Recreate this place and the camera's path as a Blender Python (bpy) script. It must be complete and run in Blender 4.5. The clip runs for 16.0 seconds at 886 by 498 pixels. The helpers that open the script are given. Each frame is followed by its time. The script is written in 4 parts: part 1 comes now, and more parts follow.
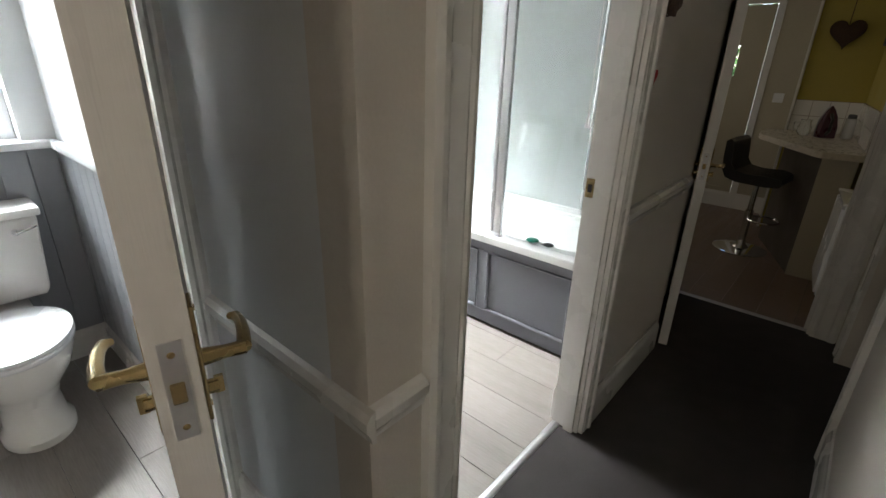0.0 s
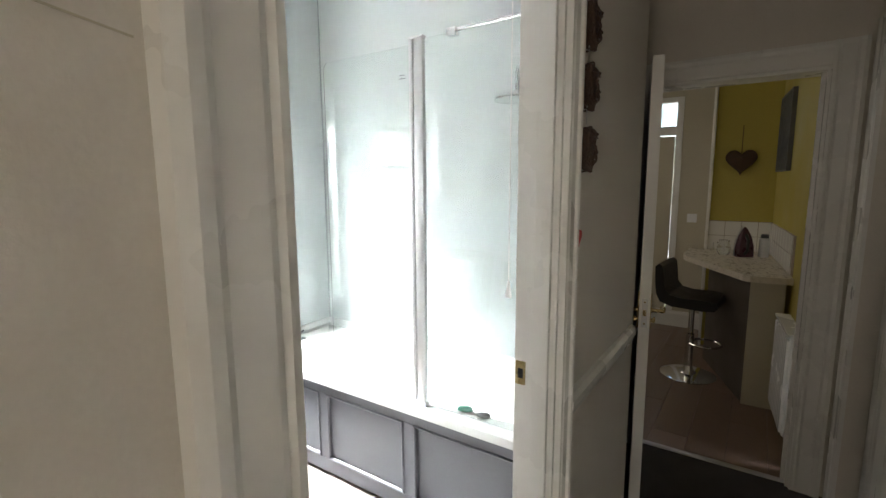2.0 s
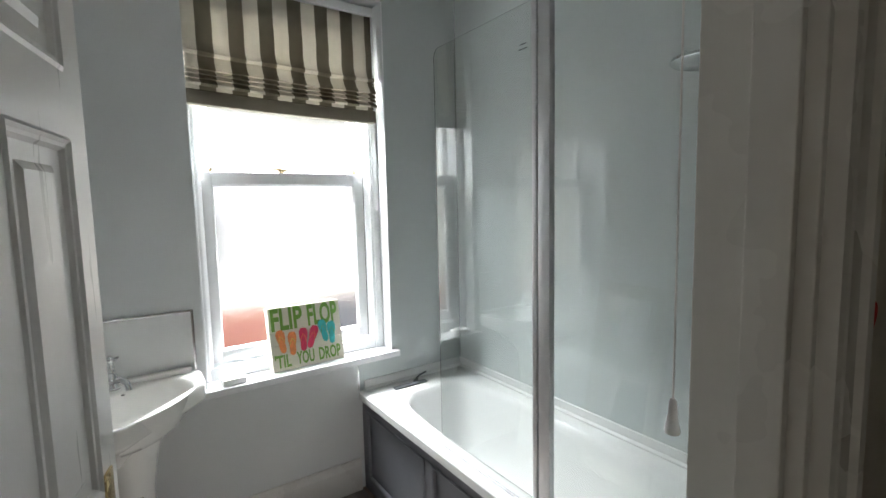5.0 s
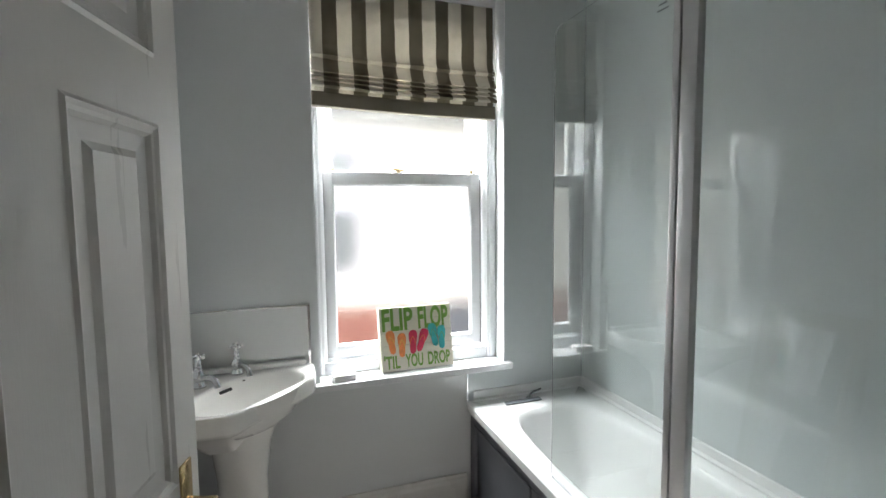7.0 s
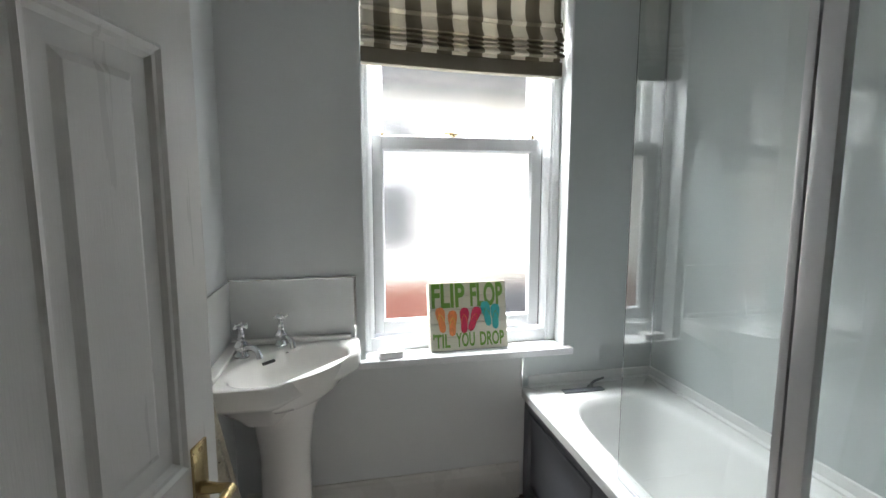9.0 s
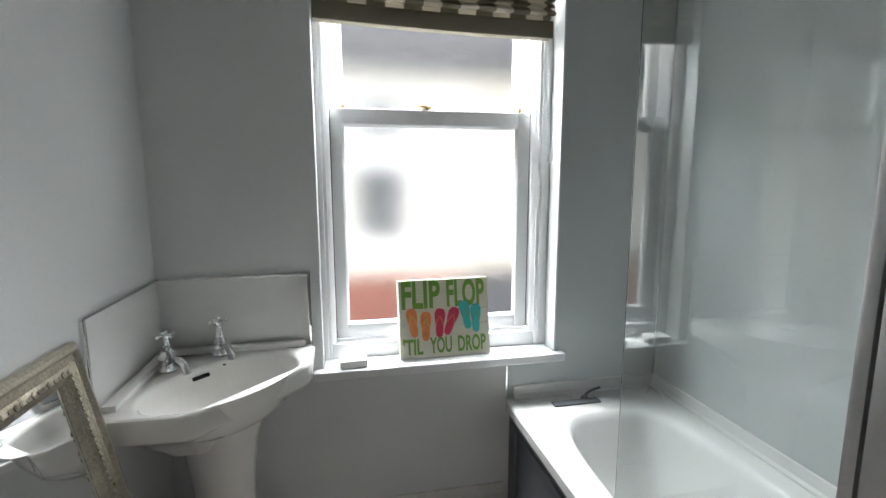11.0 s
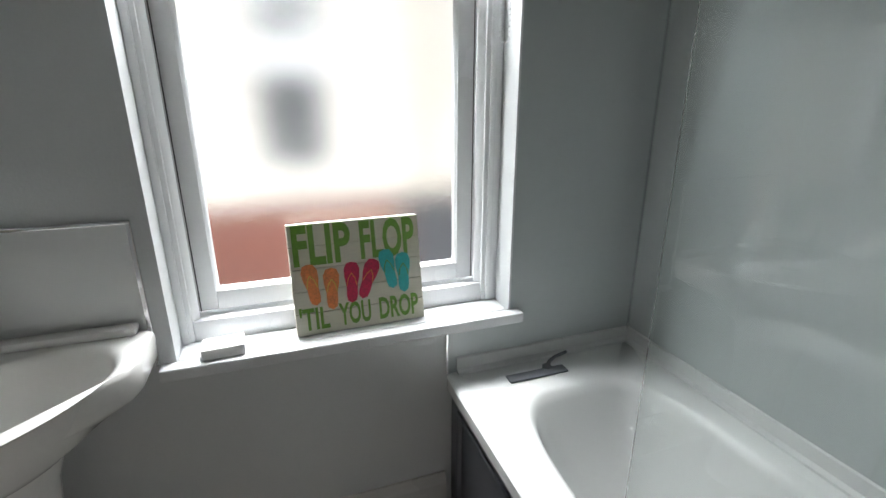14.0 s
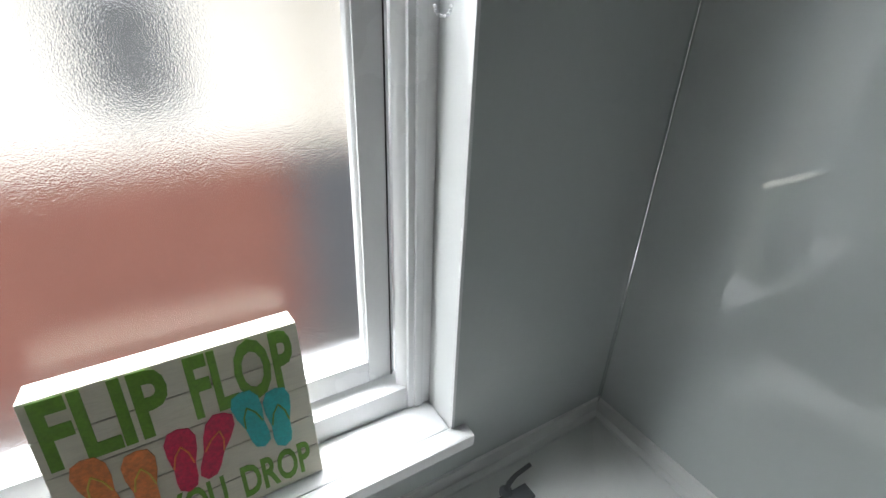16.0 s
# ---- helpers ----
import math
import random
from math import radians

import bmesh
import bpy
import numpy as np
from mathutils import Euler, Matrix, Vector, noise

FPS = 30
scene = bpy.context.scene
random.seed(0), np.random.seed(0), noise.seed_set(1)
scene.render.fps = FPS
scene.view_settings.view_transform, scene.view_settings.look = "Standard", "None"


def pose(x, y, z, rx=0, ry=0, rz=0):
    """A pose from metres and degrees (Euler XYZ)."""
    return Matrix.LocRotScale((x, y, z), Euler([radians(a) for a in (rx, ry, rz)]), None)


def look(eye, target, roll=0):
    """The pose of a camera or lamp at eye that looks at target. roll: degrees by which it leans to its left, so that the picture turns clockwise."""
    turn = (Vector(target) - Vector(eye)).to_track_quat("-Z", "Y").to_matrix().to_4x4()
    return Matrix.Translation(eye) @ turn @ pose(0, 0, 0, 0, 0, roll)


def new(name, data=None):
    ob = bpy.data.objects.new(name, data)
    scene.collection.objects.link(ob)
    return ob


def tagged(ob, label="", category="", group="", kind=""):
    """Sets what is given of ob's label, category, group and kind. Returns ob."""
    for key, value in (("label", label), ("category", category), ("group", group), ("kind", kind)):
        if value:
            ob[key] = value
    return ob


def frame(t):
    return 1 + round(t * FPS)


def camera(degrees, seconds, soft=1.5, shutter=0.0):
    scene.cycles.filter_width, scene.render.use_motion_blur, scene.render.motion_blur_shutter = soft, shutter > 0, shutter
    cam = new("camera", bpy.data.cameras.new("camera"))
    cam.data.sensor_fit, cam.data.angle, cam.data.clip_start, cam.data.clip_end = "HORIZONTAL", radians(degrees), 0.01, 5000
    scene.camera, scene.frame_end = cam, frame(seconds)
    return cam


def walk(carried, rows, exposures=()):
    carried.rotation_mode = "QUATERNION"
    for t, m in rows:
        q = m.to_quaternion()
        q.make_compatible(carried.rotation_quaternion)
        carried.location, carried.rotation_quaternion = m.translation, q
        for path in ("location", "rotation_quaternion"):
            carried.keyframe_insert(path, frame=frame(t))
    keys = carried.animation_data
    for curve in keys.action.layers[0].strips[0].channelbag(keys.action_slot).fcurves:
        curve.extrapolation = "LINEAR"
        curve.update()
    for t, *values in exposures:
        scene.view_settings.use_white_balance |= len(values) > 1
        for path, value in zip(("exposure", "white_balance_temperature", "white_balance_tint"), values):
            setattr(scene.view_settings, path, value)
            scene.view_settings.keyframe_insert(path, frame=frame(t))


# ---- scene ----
cam = camera(87.0, 16.0)
PATH = [
    (0, (0.485, 0.549, 1.363), (-0.728, 1.952, 0.616), 1.6),
    (0.5, (0.467, 0.638, 1.389), (-0.648, 2.148, 0.697), 1.2),
    (1, (0.427, 0.724, 1.428), (-0.663, 2.305, 0.87), 0.5),
    (1.5, (0.378, 0.836, 1.466), (-0.723, 2.466, 1.101), -0.0),
    (2, (0.343, 0.933, 1.477), (-0.766, 2.574, 1.197), -0.3),
    (2.5, (0.31, 1.051, 1.485), (-0.804, 2.691, 1.218), -0.3),
    (3, (0.285, 1.158, 1.5), (-0.874, 2.77, 1.256), -0.3),
    (3.5, (0.245, 1.263, 1.488), (-1.052, 2.771, 1.281), -0.6),
    (4, (0.195, 1.352, 1.482), (-1.243, 2.727, 1.278), -0.7),
    (6.5, (0.014, 1.62, 1.438), (-1.825, 2.39, 1.278), -1.1),
    (7, (0.001, 1.632, 1.437), (-1.89, 2.263, 1.279), -0.6),
    (7.5, (-0.001, 1.646, 1.426), (-1.935, 2.131, 1.264), -0.7),
    (8, (-0.034, 1.651, 1.411), (-1.978, 2.078, 1.216), -0.3),
    (10.5, (-0.353, 1.797, 1.366), (-2.291, 2.203, 1.085), 0.1),
    (11, (-0.406, 1.843, 1.368), (-2.344, 2.242, 1.075), -0.1),
    (11.5, (-0.464, 1.852, 1.348), (-2.393, 2.282, 1.043), 0.2),
    (12, (-0.522, 1.894, 1.342), (-2.449, 2.313, 1.012), -0.1),
    (12.5, (-0.614, 1.921, 1.321), (-2.525, 2.393, 0.968), 0.1),
    (13, (-0.719, 1.941, 1.296), (-2.591, 2.483, 0.847), 0.4),
    (13.5, (-0.821, 1.967, 1.289), (-2.647, 2.569, 0.738), 0.3),
    (14, (-0.911, 2.025, 1.298), (-2.709, 2.651, 0.685), -0.1),
    (14.5, (-1.07, 2.091, 1.357), (-2.81, 2.76, 0.632), 0.3),
    (15, (-1.223, 2.162, 1.386), (-2.923, 2.878, 0.614), 0.5),
    (15.5, (-1.351, 2.211, 1.402), (-2.984, 3.033, 0.591), 0.8),
    (16, (-1.501, 2.253, 1.449), (-3.008, 3.185, 0.521), 2.2),
]
EXPOSURES = [(0.0, 1.8), (0.5, 2.2), (1.5, 2.55), (2.2, 2.5), (2.7, 2.25), (3.1, 2.0), (3.6, 1.65), (4.2, 1.0), (6.5, 0.5), (11.0, 0.12), (13.0, -0.1), (16.0, -0.42)]
walk(cam, [(t, look(eye, target, roll)) for t, eye, target, roll in PATH], EXPOSURES)

# ---- light ----
SUN_EL, SUN_AZ = 55.0, 77.0
world = bpy.data.worlds.new("world")
scene.world = world
world.use_nodes = True
sky = world.node_tree.nodes.new("ShaderNodeTexSky")
sky.sky_type, sky.sun_disc = "NISHITA", False
sky.sun_elevation, sky.sun_rotation = radians(SUN_EL), radians(SUN_AZ)
back = world.node_tree.nodes["Background"]
back.inputs[1].default_value = 0.15
world.node_tree.links.new(sky.outputs[0], back.inputs[0])


def lamp(name, kind, m, energy, colour=(1, 1, 1), size=(1, 1), angle=0.5):
    data = bpy.data.lights.new(name, kind)
    data.energy, data.color = energy, colour
    if kind == "AREA":
        data.shape, data.size, data.size_y = "RECTANGLE", size[0], size[1]
    if kind == "SUN":
        data.angle = radians(angle)
    ob = new(name, data)
    ob.matrix_world = m
    return ob


lamp("sun", "SUN", look((6.0, 0.6, 9.0), (0.0, 2.0, 0.0)), 5.0, (1, 0.97, 0.93), angle=1.0)
lamp("window_skylight", "AREA", look((-2.74, 2.20, 2.74), (-1.75, 2.15, 0.9)), 300, (0.94, 0.965, 0.985), (0.9, 0.85))
lamp("cloakroom_daylight", "AREA", look((-2.80, 0.46, 2.75), (-1.75, 0.55, 0.3)), 85, (0.92, 0.97, 1.0), (0.9, 0.8))
# Added unseen fill in front of the solid left kitchen wall, which has no window.
lamp("kitchen_fill", "AREA", look((-1.55, 5.0, 1.5), (0.4, 5.0, 1.1)), 1.0, (1.0, 0.90, 0.76), (1.0, 0.9))
# Added fill in mid-hall behind the start of the walk; no window there.
lamp("hall_fill", "AREA", look((0.35, -0.6, 1.6), (0.2, 1.0, 1.2)), 1.4, (1.0, 0.86, 0.69), (0.5, 1.0))


# ---- materials ----
def mat(name, colour, rough=0.5, metal=0.0, scale=6.0, vary=0.06, bump=0.05, fine=90.0, stretch=(1, 1, 1), island=0.0, spec=0.5, coat=0.0):
    """Two scales of noise in colour, roughness and relief, on object coordinates."""
    m = bpy.data.materials.new(name)
    m.use_nodes = True
    t = m.node_tree
    p = t.nodes["Principled BSDF"]
    p.inputs["Metallic"].default_value = metal
    p.inputs["Specular IOR Level"].default_value = spec
    p.inputs["Coat Weight"].default_value = coat
    co = t.nodes.new("ShaderNodeTexCoord")
    mp = t.nodes.new("ShaderNodeMapping")
    mp.inputs["Scale"].default_value = stretch
    t.links.new(co.outputs["Object"], mp.inputs[0])
    n1, n2 = t.nodes.new("ShaderNodeTexNoise"), t.nodes.new("ShaderNodeTexNoise")
    n1.inputs["Scale"].default_value, n2.inputs["Scale"].default_value = scale, fine
    n1.inputs["Detail"].default_value, n2.inputs["Detail"].default_value = 4, 3
    for n in (n1, n2):
        t.links.new(mp.outputs[0], n.inputs["Vector"])
    add = t.nodes.new("ShaderNodeMath")
    add.operation = "ADD"
    t.links.new(n1.outputs[0], add.inputs[0])
    t.links.new(n2.outputs[0], add.inputs[1])
    last = add.outputs[0]
    if island:
        info = t.nodes.new("ShaderNodeObjectInfo")
        mul = t.nodes.new("ShaderNodeMath")
        mul.operation, mul.inputs[1].default_value = "MULTIPLY_ADD", island
        t.links.new(info.outputs["Random"], mul.inputs[0])
        t.links.new(last, mul.inputs[2])
        last = mul.outputs[0]
    ramp = t.nodes.new("ShaderNodeMapRange")
    ramp.inputs[1].default_value, ramp.inputs[2].default_value = 0.6, 1.4 + island
    ramp.inputs[3].default_value, ramp.inputs[4].default_value = 1 - vary, 1 + vary
    t.links.new(last, ramp.inputs[0])
    mix = t.nodes.new("ShaderNodeVectorMath")
    mix.operation = "SCALE"
    mix.inputs[0].default_value = colour[:3]
    t.links.new(ramp.outputs[0], mix.inputs["Scale"])
    t.links.new(mix.outputs[0], p.inputs["Base Color"])
    rr = t.nodes.new("ShaderNodeMapRange")
    rr.inputs[1].default_value, rr.inputs[2].default_value = 0.3, 0.7
    rr.inputs[3].default_value, rr.inputs[4].default_value = max(0.02, rough * 0.8), min(1, rough * 1.2)
    t.links.new(n1.outputs[0], rr.inputs[0])
    t.links.new(rr.outputs[0], p.inputs["Roughness"])
    if bump:
        b = t.nodes.new("ShaderNodeBump")
        b.inputs["Strength"].default_value, b.inputs["Distance"].default_value = bump, 0.01
        t.links.new(n2.outputs[0], b.inputs["Height"])
        t.links.new(b.outputs[0], p.inputs["Normal"])
    return m


def glass(name, colour, rough, bump=0.0, scale=60.0, ior=1.45):
    m = bpy.data.materials.new(name)
    m.use_nodes = True
    t = m.node_tree
    p = t.nodes["Principled BSDF"]
    p.inputs["Base Color"].default_value = (*colour, 1)
    p.inputs["Transmission Weight"].default_value = 1
    p.inputs["Roughness"].default_value = rough
    p.inputs["IOR"].default_value = ior
    if bump:
        co = t.nodes.new("ShaderNodeTexCoord")
        n = t.nodes.new("ShaderNodeTexNoise")
        n.inputs["Scale"].default_value, n.inputs["Detail"].default_value = scale, 2
        b = t.nodes.new("ShaderNodeBump")
        b.inputs["Strength"].default_value, b.inputs["Distance"].default_value = bump, 0.004
        t.links.new(co.outputs["Object"], n.inputs["Vector"])
        t.links.new(n.outputs[0], b.inputs["Height"])
        t.links.new(b.outputs[0], p.inputs["Normal"])
    return m


def lit_through(m, share):
    """Let part of the light pass through a thin cloth."""
    t = m.node_tree
    p, out = t.nodes["Principled BSDF"], t.nodes["Material Output"]
    tr, mx = t.nodes.new("ShaderNodeBsdfTranslucent"), t.nodes.new("ShaderNodeMixShader")
    t.links.new(p.inputs["Base Color"].links[0].from_socket, tr.inputs[0])
    mx.inputs[0].default_value = share
    t.links.new(p.outputs[0], mx.inputs[1])
    t.links.new(tr.outputs[0], mx.inputs[2])
    t.links.new(mx.outputs[0], out.inputs[0])
    return m


def stripes(name, a, b, period, shift):
    """Woven cloth with upright printed stripes along y."""
    m = mat(name, a, 0.9, 0, 30, 0.05, 0.25, 700, spec=0.15)
    t = m.node_tree
    p = t.nodes["Principled BSDF"]
    old = p.inputs["Base Color"].links[0].from_node
    co = t.nodes.new("ShaderNodeTexCoord")
    sep = t.nodes.new("ShaderNodeSeparateXYZ")
    t.links.new(co.outputs["Object"], sep.inputs[0])
    f = t.nodes.new("ShaderNodeMath")
    f.operation, f.inputs[1].default_value, f.inputs[2].default_value = "MULTIPLY_ADD", 1 / period, shift
    t.links.new(sep.outputs[1], f.inputs[0])
    fr = t.nodes.new("ShaderNodeMath")
    fr.operation = "FRACT"
    t.links.new(f.outputs[0], fr.inputs[0])
    gt = t.nodes.new("ShaderNodeMath")
    gt.operation, gt.inputs[1].default_value = "GREATER_THAN", 0.5
    t.links.new(fr.outputs[0], gt.inputs[0])
    mx = t.nodes.new("ShaderNodeMix")
    mx.data_type = "RGBA"
    mx.inputs[6].default_value, mx.inputs[7].default_value = (*a, 1), (*b, 1)
    t.links.new(gt.outputs[0], mx.inputs[0])
    t.links.new(mx.outputs[2], old.inputs[0])
    return lit_through(m, 0.16)


M_WALL = mat("wall_paint", (0.70, 0.72, 0.72), 0.55, scale=2.5, vary=0.025, bump=0.06, fine=160)
M_HALL = mat("hall_paint", (0.64, 0.60, 0.54), 0.6, scale=2.0, vary=0.04, bump=0.08, fine=140)
M_CEIL = mat("ceiling_paint", (0.78, 0.77, 0.75), 0.8, scale=3, vary=0.03, bump=0.05)
M_TRIM = mat("gloss_white_wood", (0.74, 0.73, 0.70), 0.28, scale=4, vary=0.015, bump=0.015, fine=60)
M_DOOR = mat("grained_white_door", (0.72, 0.71, 0.69), 0.32, scale=5, vary=0.015, bump=0.05, fine=60, stretch=(8, 8, 0.5))
M_UPVC = mat("white_window_paint", (0.80, 0.81, 0.82), 0.25, scale=5, vary=0.02, bump=0.02)
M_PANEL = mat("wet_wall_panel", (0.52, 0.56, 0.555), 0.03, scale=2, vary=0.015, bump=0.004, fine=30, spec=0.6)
M_SPLASH = mat("white_splashback", (0.74, 0.75, 0.74), 0.14, scale=3, vary=0.015, bump=0.004, fine=30)
M_CHINA = mat("white_ceramic", (0.80, 0.79, 0.76), 0.08, scale=3, vary=0.015, bump=0.004, coat=0.4)
M_BATH = mat("white_acrylic", (0.72, 0.73, 0.72), 0.12, scale=3, vary=0.015, bump=0.004, coat=0.3)
M_GREY = mat("grey_painted_panel", (0.12, 0.125, 0.14), 0.42, scale=4, vary=0.04, bump=0.05, fine=80)
M_BOARD = mat("grey_boarding", (0.30, 0.31, 0.33), 0.45, scale=4, vary=0.06, bump=0.08, fine=60, stretch=(6, 6, 0.6), island=0.3)
M_CHROME = mat("chrome", (0.78, 0.79, 0.80), 0.10, 1.0, scale=20, vary=0.03, bump=0.0)
M_STEEL = mat("brushed_aluminium", (0.60, 0.60, 0.61), 0.42, 1.0, scale=8, vary=0.02, bump=0.0)
M_BRASS = mat("polished_brass", (0.46, 0.35, 0.17), 0.25, 1.0, scale=25, vary=0.12, bump=0.02)
M_PLANK = mat("grey_oak_laminate", (0.25, 0.225, 0.205), 0.38, scale=3, vary=0.28, bump=0.06, fine=26, stretch=(0.6, 7, 7), island=0.5)
M_KPLANK = mat("brown_oak_laminate", (0.17, 0.115, 0.085), 0.35, scale=3, vary=0.25, bump=0.06, fine=26, stretch=(7, 0.6, 7), island=0.5)
M_CARPET = mat("dark_carpet", (0.085, 0.078, 0.075), 0.98, scale=8, vary=0.22, bump=0.9, fine=420, spec=0.05)
M_YELLOW = mat("yellow_paint", (0.46, 0.38, 0.08), 0.6, scale=3, vary=0.05, bump=0.05)
M_TOP = mat("pale_stone_laminate", (0.62, 0.57, 0.48), 0.3, scale=40, vary=0.08, bump=0.01, fine=200)
M_CREAM = mat("cream_unit", (0.46, 0.42, 0.32), 0.4, scale=4, vary=0.05, bump=0.03)
# Brown darkened to paint in worktop shade; the mirror's backing uses it too.
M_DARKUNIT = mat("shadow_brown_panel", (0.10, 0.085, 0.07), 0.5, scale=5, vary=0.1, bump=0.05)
M_BLACK = mat("black_leatherette", (0.014, 0.013, 0.014), 0.38, scale=30, vary=0.15, bump=0.2, fine=300)
M_WICKER = mat("brown_wicker", (0.085, 0.05, 0.032), 0.7, scale=40, vary=0.35, bump=0.5, fine=200)
M_FROST = glass("obscure_glass", (0.97, 0.98, 0.98), 0.085, 0.17, 480, 1.35)
M_CLEAR = glass("clear_glass", (0.94, 0.97, 0.96), 0.0)
M_MIRROR = mat("mirror_silver", (0.85, 0.86, 0.86), 0.02, 1.0, vary=0.005, bump=0)
M_FRAME = mat("antique_silver_frame", (0.42, 0.38, 0.30), 0.34, 0.85, scale=18, vary=0.25, bump=0.35, fine=120)
M_SIGN = mat("whitewashed_boards", (0.72, 0.69, 0.58), 0.75, scale=8, vary=0.07, bump=0.15, fine=60, stretch=(4, 0.6, 4))
M_GREEN = mat("green_print", (0.16, 0.33, 0.045), 0.7, scale=60, vary=0.2, bump=0.05, fine=220)
M_ORANGE = mat("orange_print", (0.80, 0.27, 0.09), 0.7, scale=50, vary=0.25, bump=0.05, fine=200)
M_CRIMSON = mat("crimson_print", (0.62, 0.035, 0.10), 0.7, scale=50, vary=0.3, bump=0.05, fine=200)
M_TURQ = mat("turquoise_print", (0.05, 0.47, 0.48), 0.7, scale=50, vary=0.2, bump=0.05, fine=200)
M_YELST = mat("yellow_print", (0.75, 0.55, 0.12), 0.7, scale=50, vary=0.2, bump=0.05)
M_DARK = mat("dark_slot", (0.01, 0.01, 0.01), 0.6, vary=0.1)
M_SOAP = mat("white_card", (0.80, 0.80, 0.78), 0.6, vary=0.02)
M_SLATE = mat("slate_grey_rubber", (0.10, 0.105, 0.115), 0.5, scale=30, vary=0.1)
M_TEAL = mat("green_plastic", (0.02, 0.22, 0.15), 0.3, scale=20, vary=0.2)
M_PLUM = mat("plum_plastic", (0.06, 0.015, 0.03), 0.3, scale=20, vary=0.2)
M_RED = mat("red_felt", (0.5, 0.03, 0.03), 0.8, vary=0.1)
M_RENDER = mat("cream_render", (0.78, 0.745, 0.68), 0.9, scale=3, vary=0.08, bump=0.5, fine=60)
M_BRICK = mat("red_brick", (0.22, 0.09, 0.068), 0.9, scale=8, vary=0.25, bump=0.4, fine=70, island=0.6)
M_MORTAR = mat("mortar", (0.30, 0.24, 0.20), 0.95, scale=12, vary=0.1, bump=0.4)
M_ROOF = mat("slate_roof", (0.10, 0.10, 0.11), 0.7, scale=6, vary=0.2, bump=0.3)
M_PANE = mat("dark_window_glass", (0.13, 0.135, 0.14), 0.05, scale=2, vary=0.1, bump=0)
M_GROUND = mat("concrete_yard", (0.30, 0.29, 0.27), 0.9, scale=5, vary=0.15, bump=0.4)
M_PICTURE = mat("dark_canvas", (0.05, 0.055, 0.065), 0.6, scale=12, vary=0.8, bump=0.1, fine=40)
M_GREENERY = mat("garden_green", (0.06, 0.14, 0.04), 0.8, scale=9, vary=0.5, bump=0.2)
M_BLINDS = stripes("striped_cloth", (0.60, 0.57, 0.50), (0.20, 0.18, 0.14), 0.1275, 0.425)
M_HEM = mat("taupe_cloth", (0.20, 0.18, 0.14), 0.9, scale=30, vary=0.06, bump=0.25, fine=700, spec=0.15)
M_RIBBON = mat("white_ribbon", (0.6, 0.58, 0.55), 0.7, vary=0.05)


# ---- builders ----
def box(bm, x0, y0, z0, x1, y1, z1, bevel=0.0):
    r = bmesh.ops.create_cube(bm, size=1.0, matrix=Matrix.Translation(((x0 + x1) / 2, (y0 + y1) / 2, (z0 + z1) / 2)) @ Matrix.Diagonal((abs(x1 - x0), abs(y1 - y0), abs(z1 - z0), 1)))
    if bevel:
        edges = list({e for v in r["verts"] for e in v.link_edges})
        bmesh.ops.bevel(bm, geom=edges, offset=bevel, segments=2, profile=0.6, affect="EDGES")
    return bm


def boxes(*rows, bevel=0.0):
    bm = bmesh.new()
    for row in rows:
        box(bm, *row, bevel=bevel)
    return bm


def rings(bm, loops, close_start=True, close_end=True):
    """Skin a list of equally long point loops."""
    vs = [[bm.verts.new(p) for p in loop] for loop in loops]
    n = len(vs[0])
    for a, b in zip(vs, vs[1:]):
        for i in range(n):
            bm.faces.new((a[i], a[(i + 1) % n], b[(i + 1) % n], b[i]))
    if close_start:
        bm.faces.new(vs[0][::-1])
    if close_end:
        bm.faces.new(vs[-1])
    bmesh.ops.recalc_face_normals(bm, faces=bm.faces)
    return bm


def lathe(bm, profile, centre=(0, 0, 0), n=24, m=None):
    loops = [[Vector((centre[0] + r * math.cos(2 * math.pi * i / n), centre[1] + r * math.sin(2 * math.pi * i / n), centre[2] + z)) for i in range(n)] for r, z in profile]
    if m:
        loops = [[m @ p for p in loop] for loop in loops]
    return rings(bm, loops)


def tube(bm, points, radius, n=10):
    """A round bar along points; radius may be one number or a list."""
    pts = [Vector(p) for p in points]
    rad = radius if isinstance(radius, (list, tuple)) else [radius] * len(pts)
    loops = []
    for i, p in enumerate(pts):
        d = (pts[min(i + 1, len(pts) - 1)] - pts[max(i - 1, 0)]).normalized()
        u = d.cross(Vector((0.31, 0.21, 0.93))).normalized()
        if loops and u.dot(last_u) < 0:
            u = -u
        last_u = u
        w = d.cross(u)
        loops.append([p + rad[i] * (math.cos(2 * math.pi * k / n) * u + math.sin(2 * math.pi * k / n) * w) for k in range(n)])
    return rings(bm, loops)


def extrude(bm, outline, z0, z1, m=None):
    loops = [[Vector((x, y, z)) for x, y in outline] for z in (z0, z1)]
    if m:
        loops = [[m @ p for p in loop] for loop in loops]
    return rings(bm, loops)


def part(name, bm, material, parent=None, label="", smooth=False, m=None):
    me = bpy.data.meshes.new(name)
    bm.normal_update()
    bm.to_mesh(me)
    bm.free()
    if smooth:
        me.shade_smooth()
        me.set_sharp_from_angle(angle=radians(38))
    me.materials.append(material)
    ob = new(name, me)
    if m:
        ob.matrix_world = m
    if parent:
        ob.parent = parent
    return tagged(ob, label)


def thing(name, at, label, category, group=""):
    ob = new(name)
    ob.matrix_world = at if isinstance(at, Matrix) else Matrix.Translation(at)
    ob.empty_display_size = 0.05
    return tagged(ob, label, category, group)


def structure(name, bm, material, label="", category="wall", smooth=False):
    return tagged(part(name, bm, material, None, label, smooth), label, category, "", "structure")


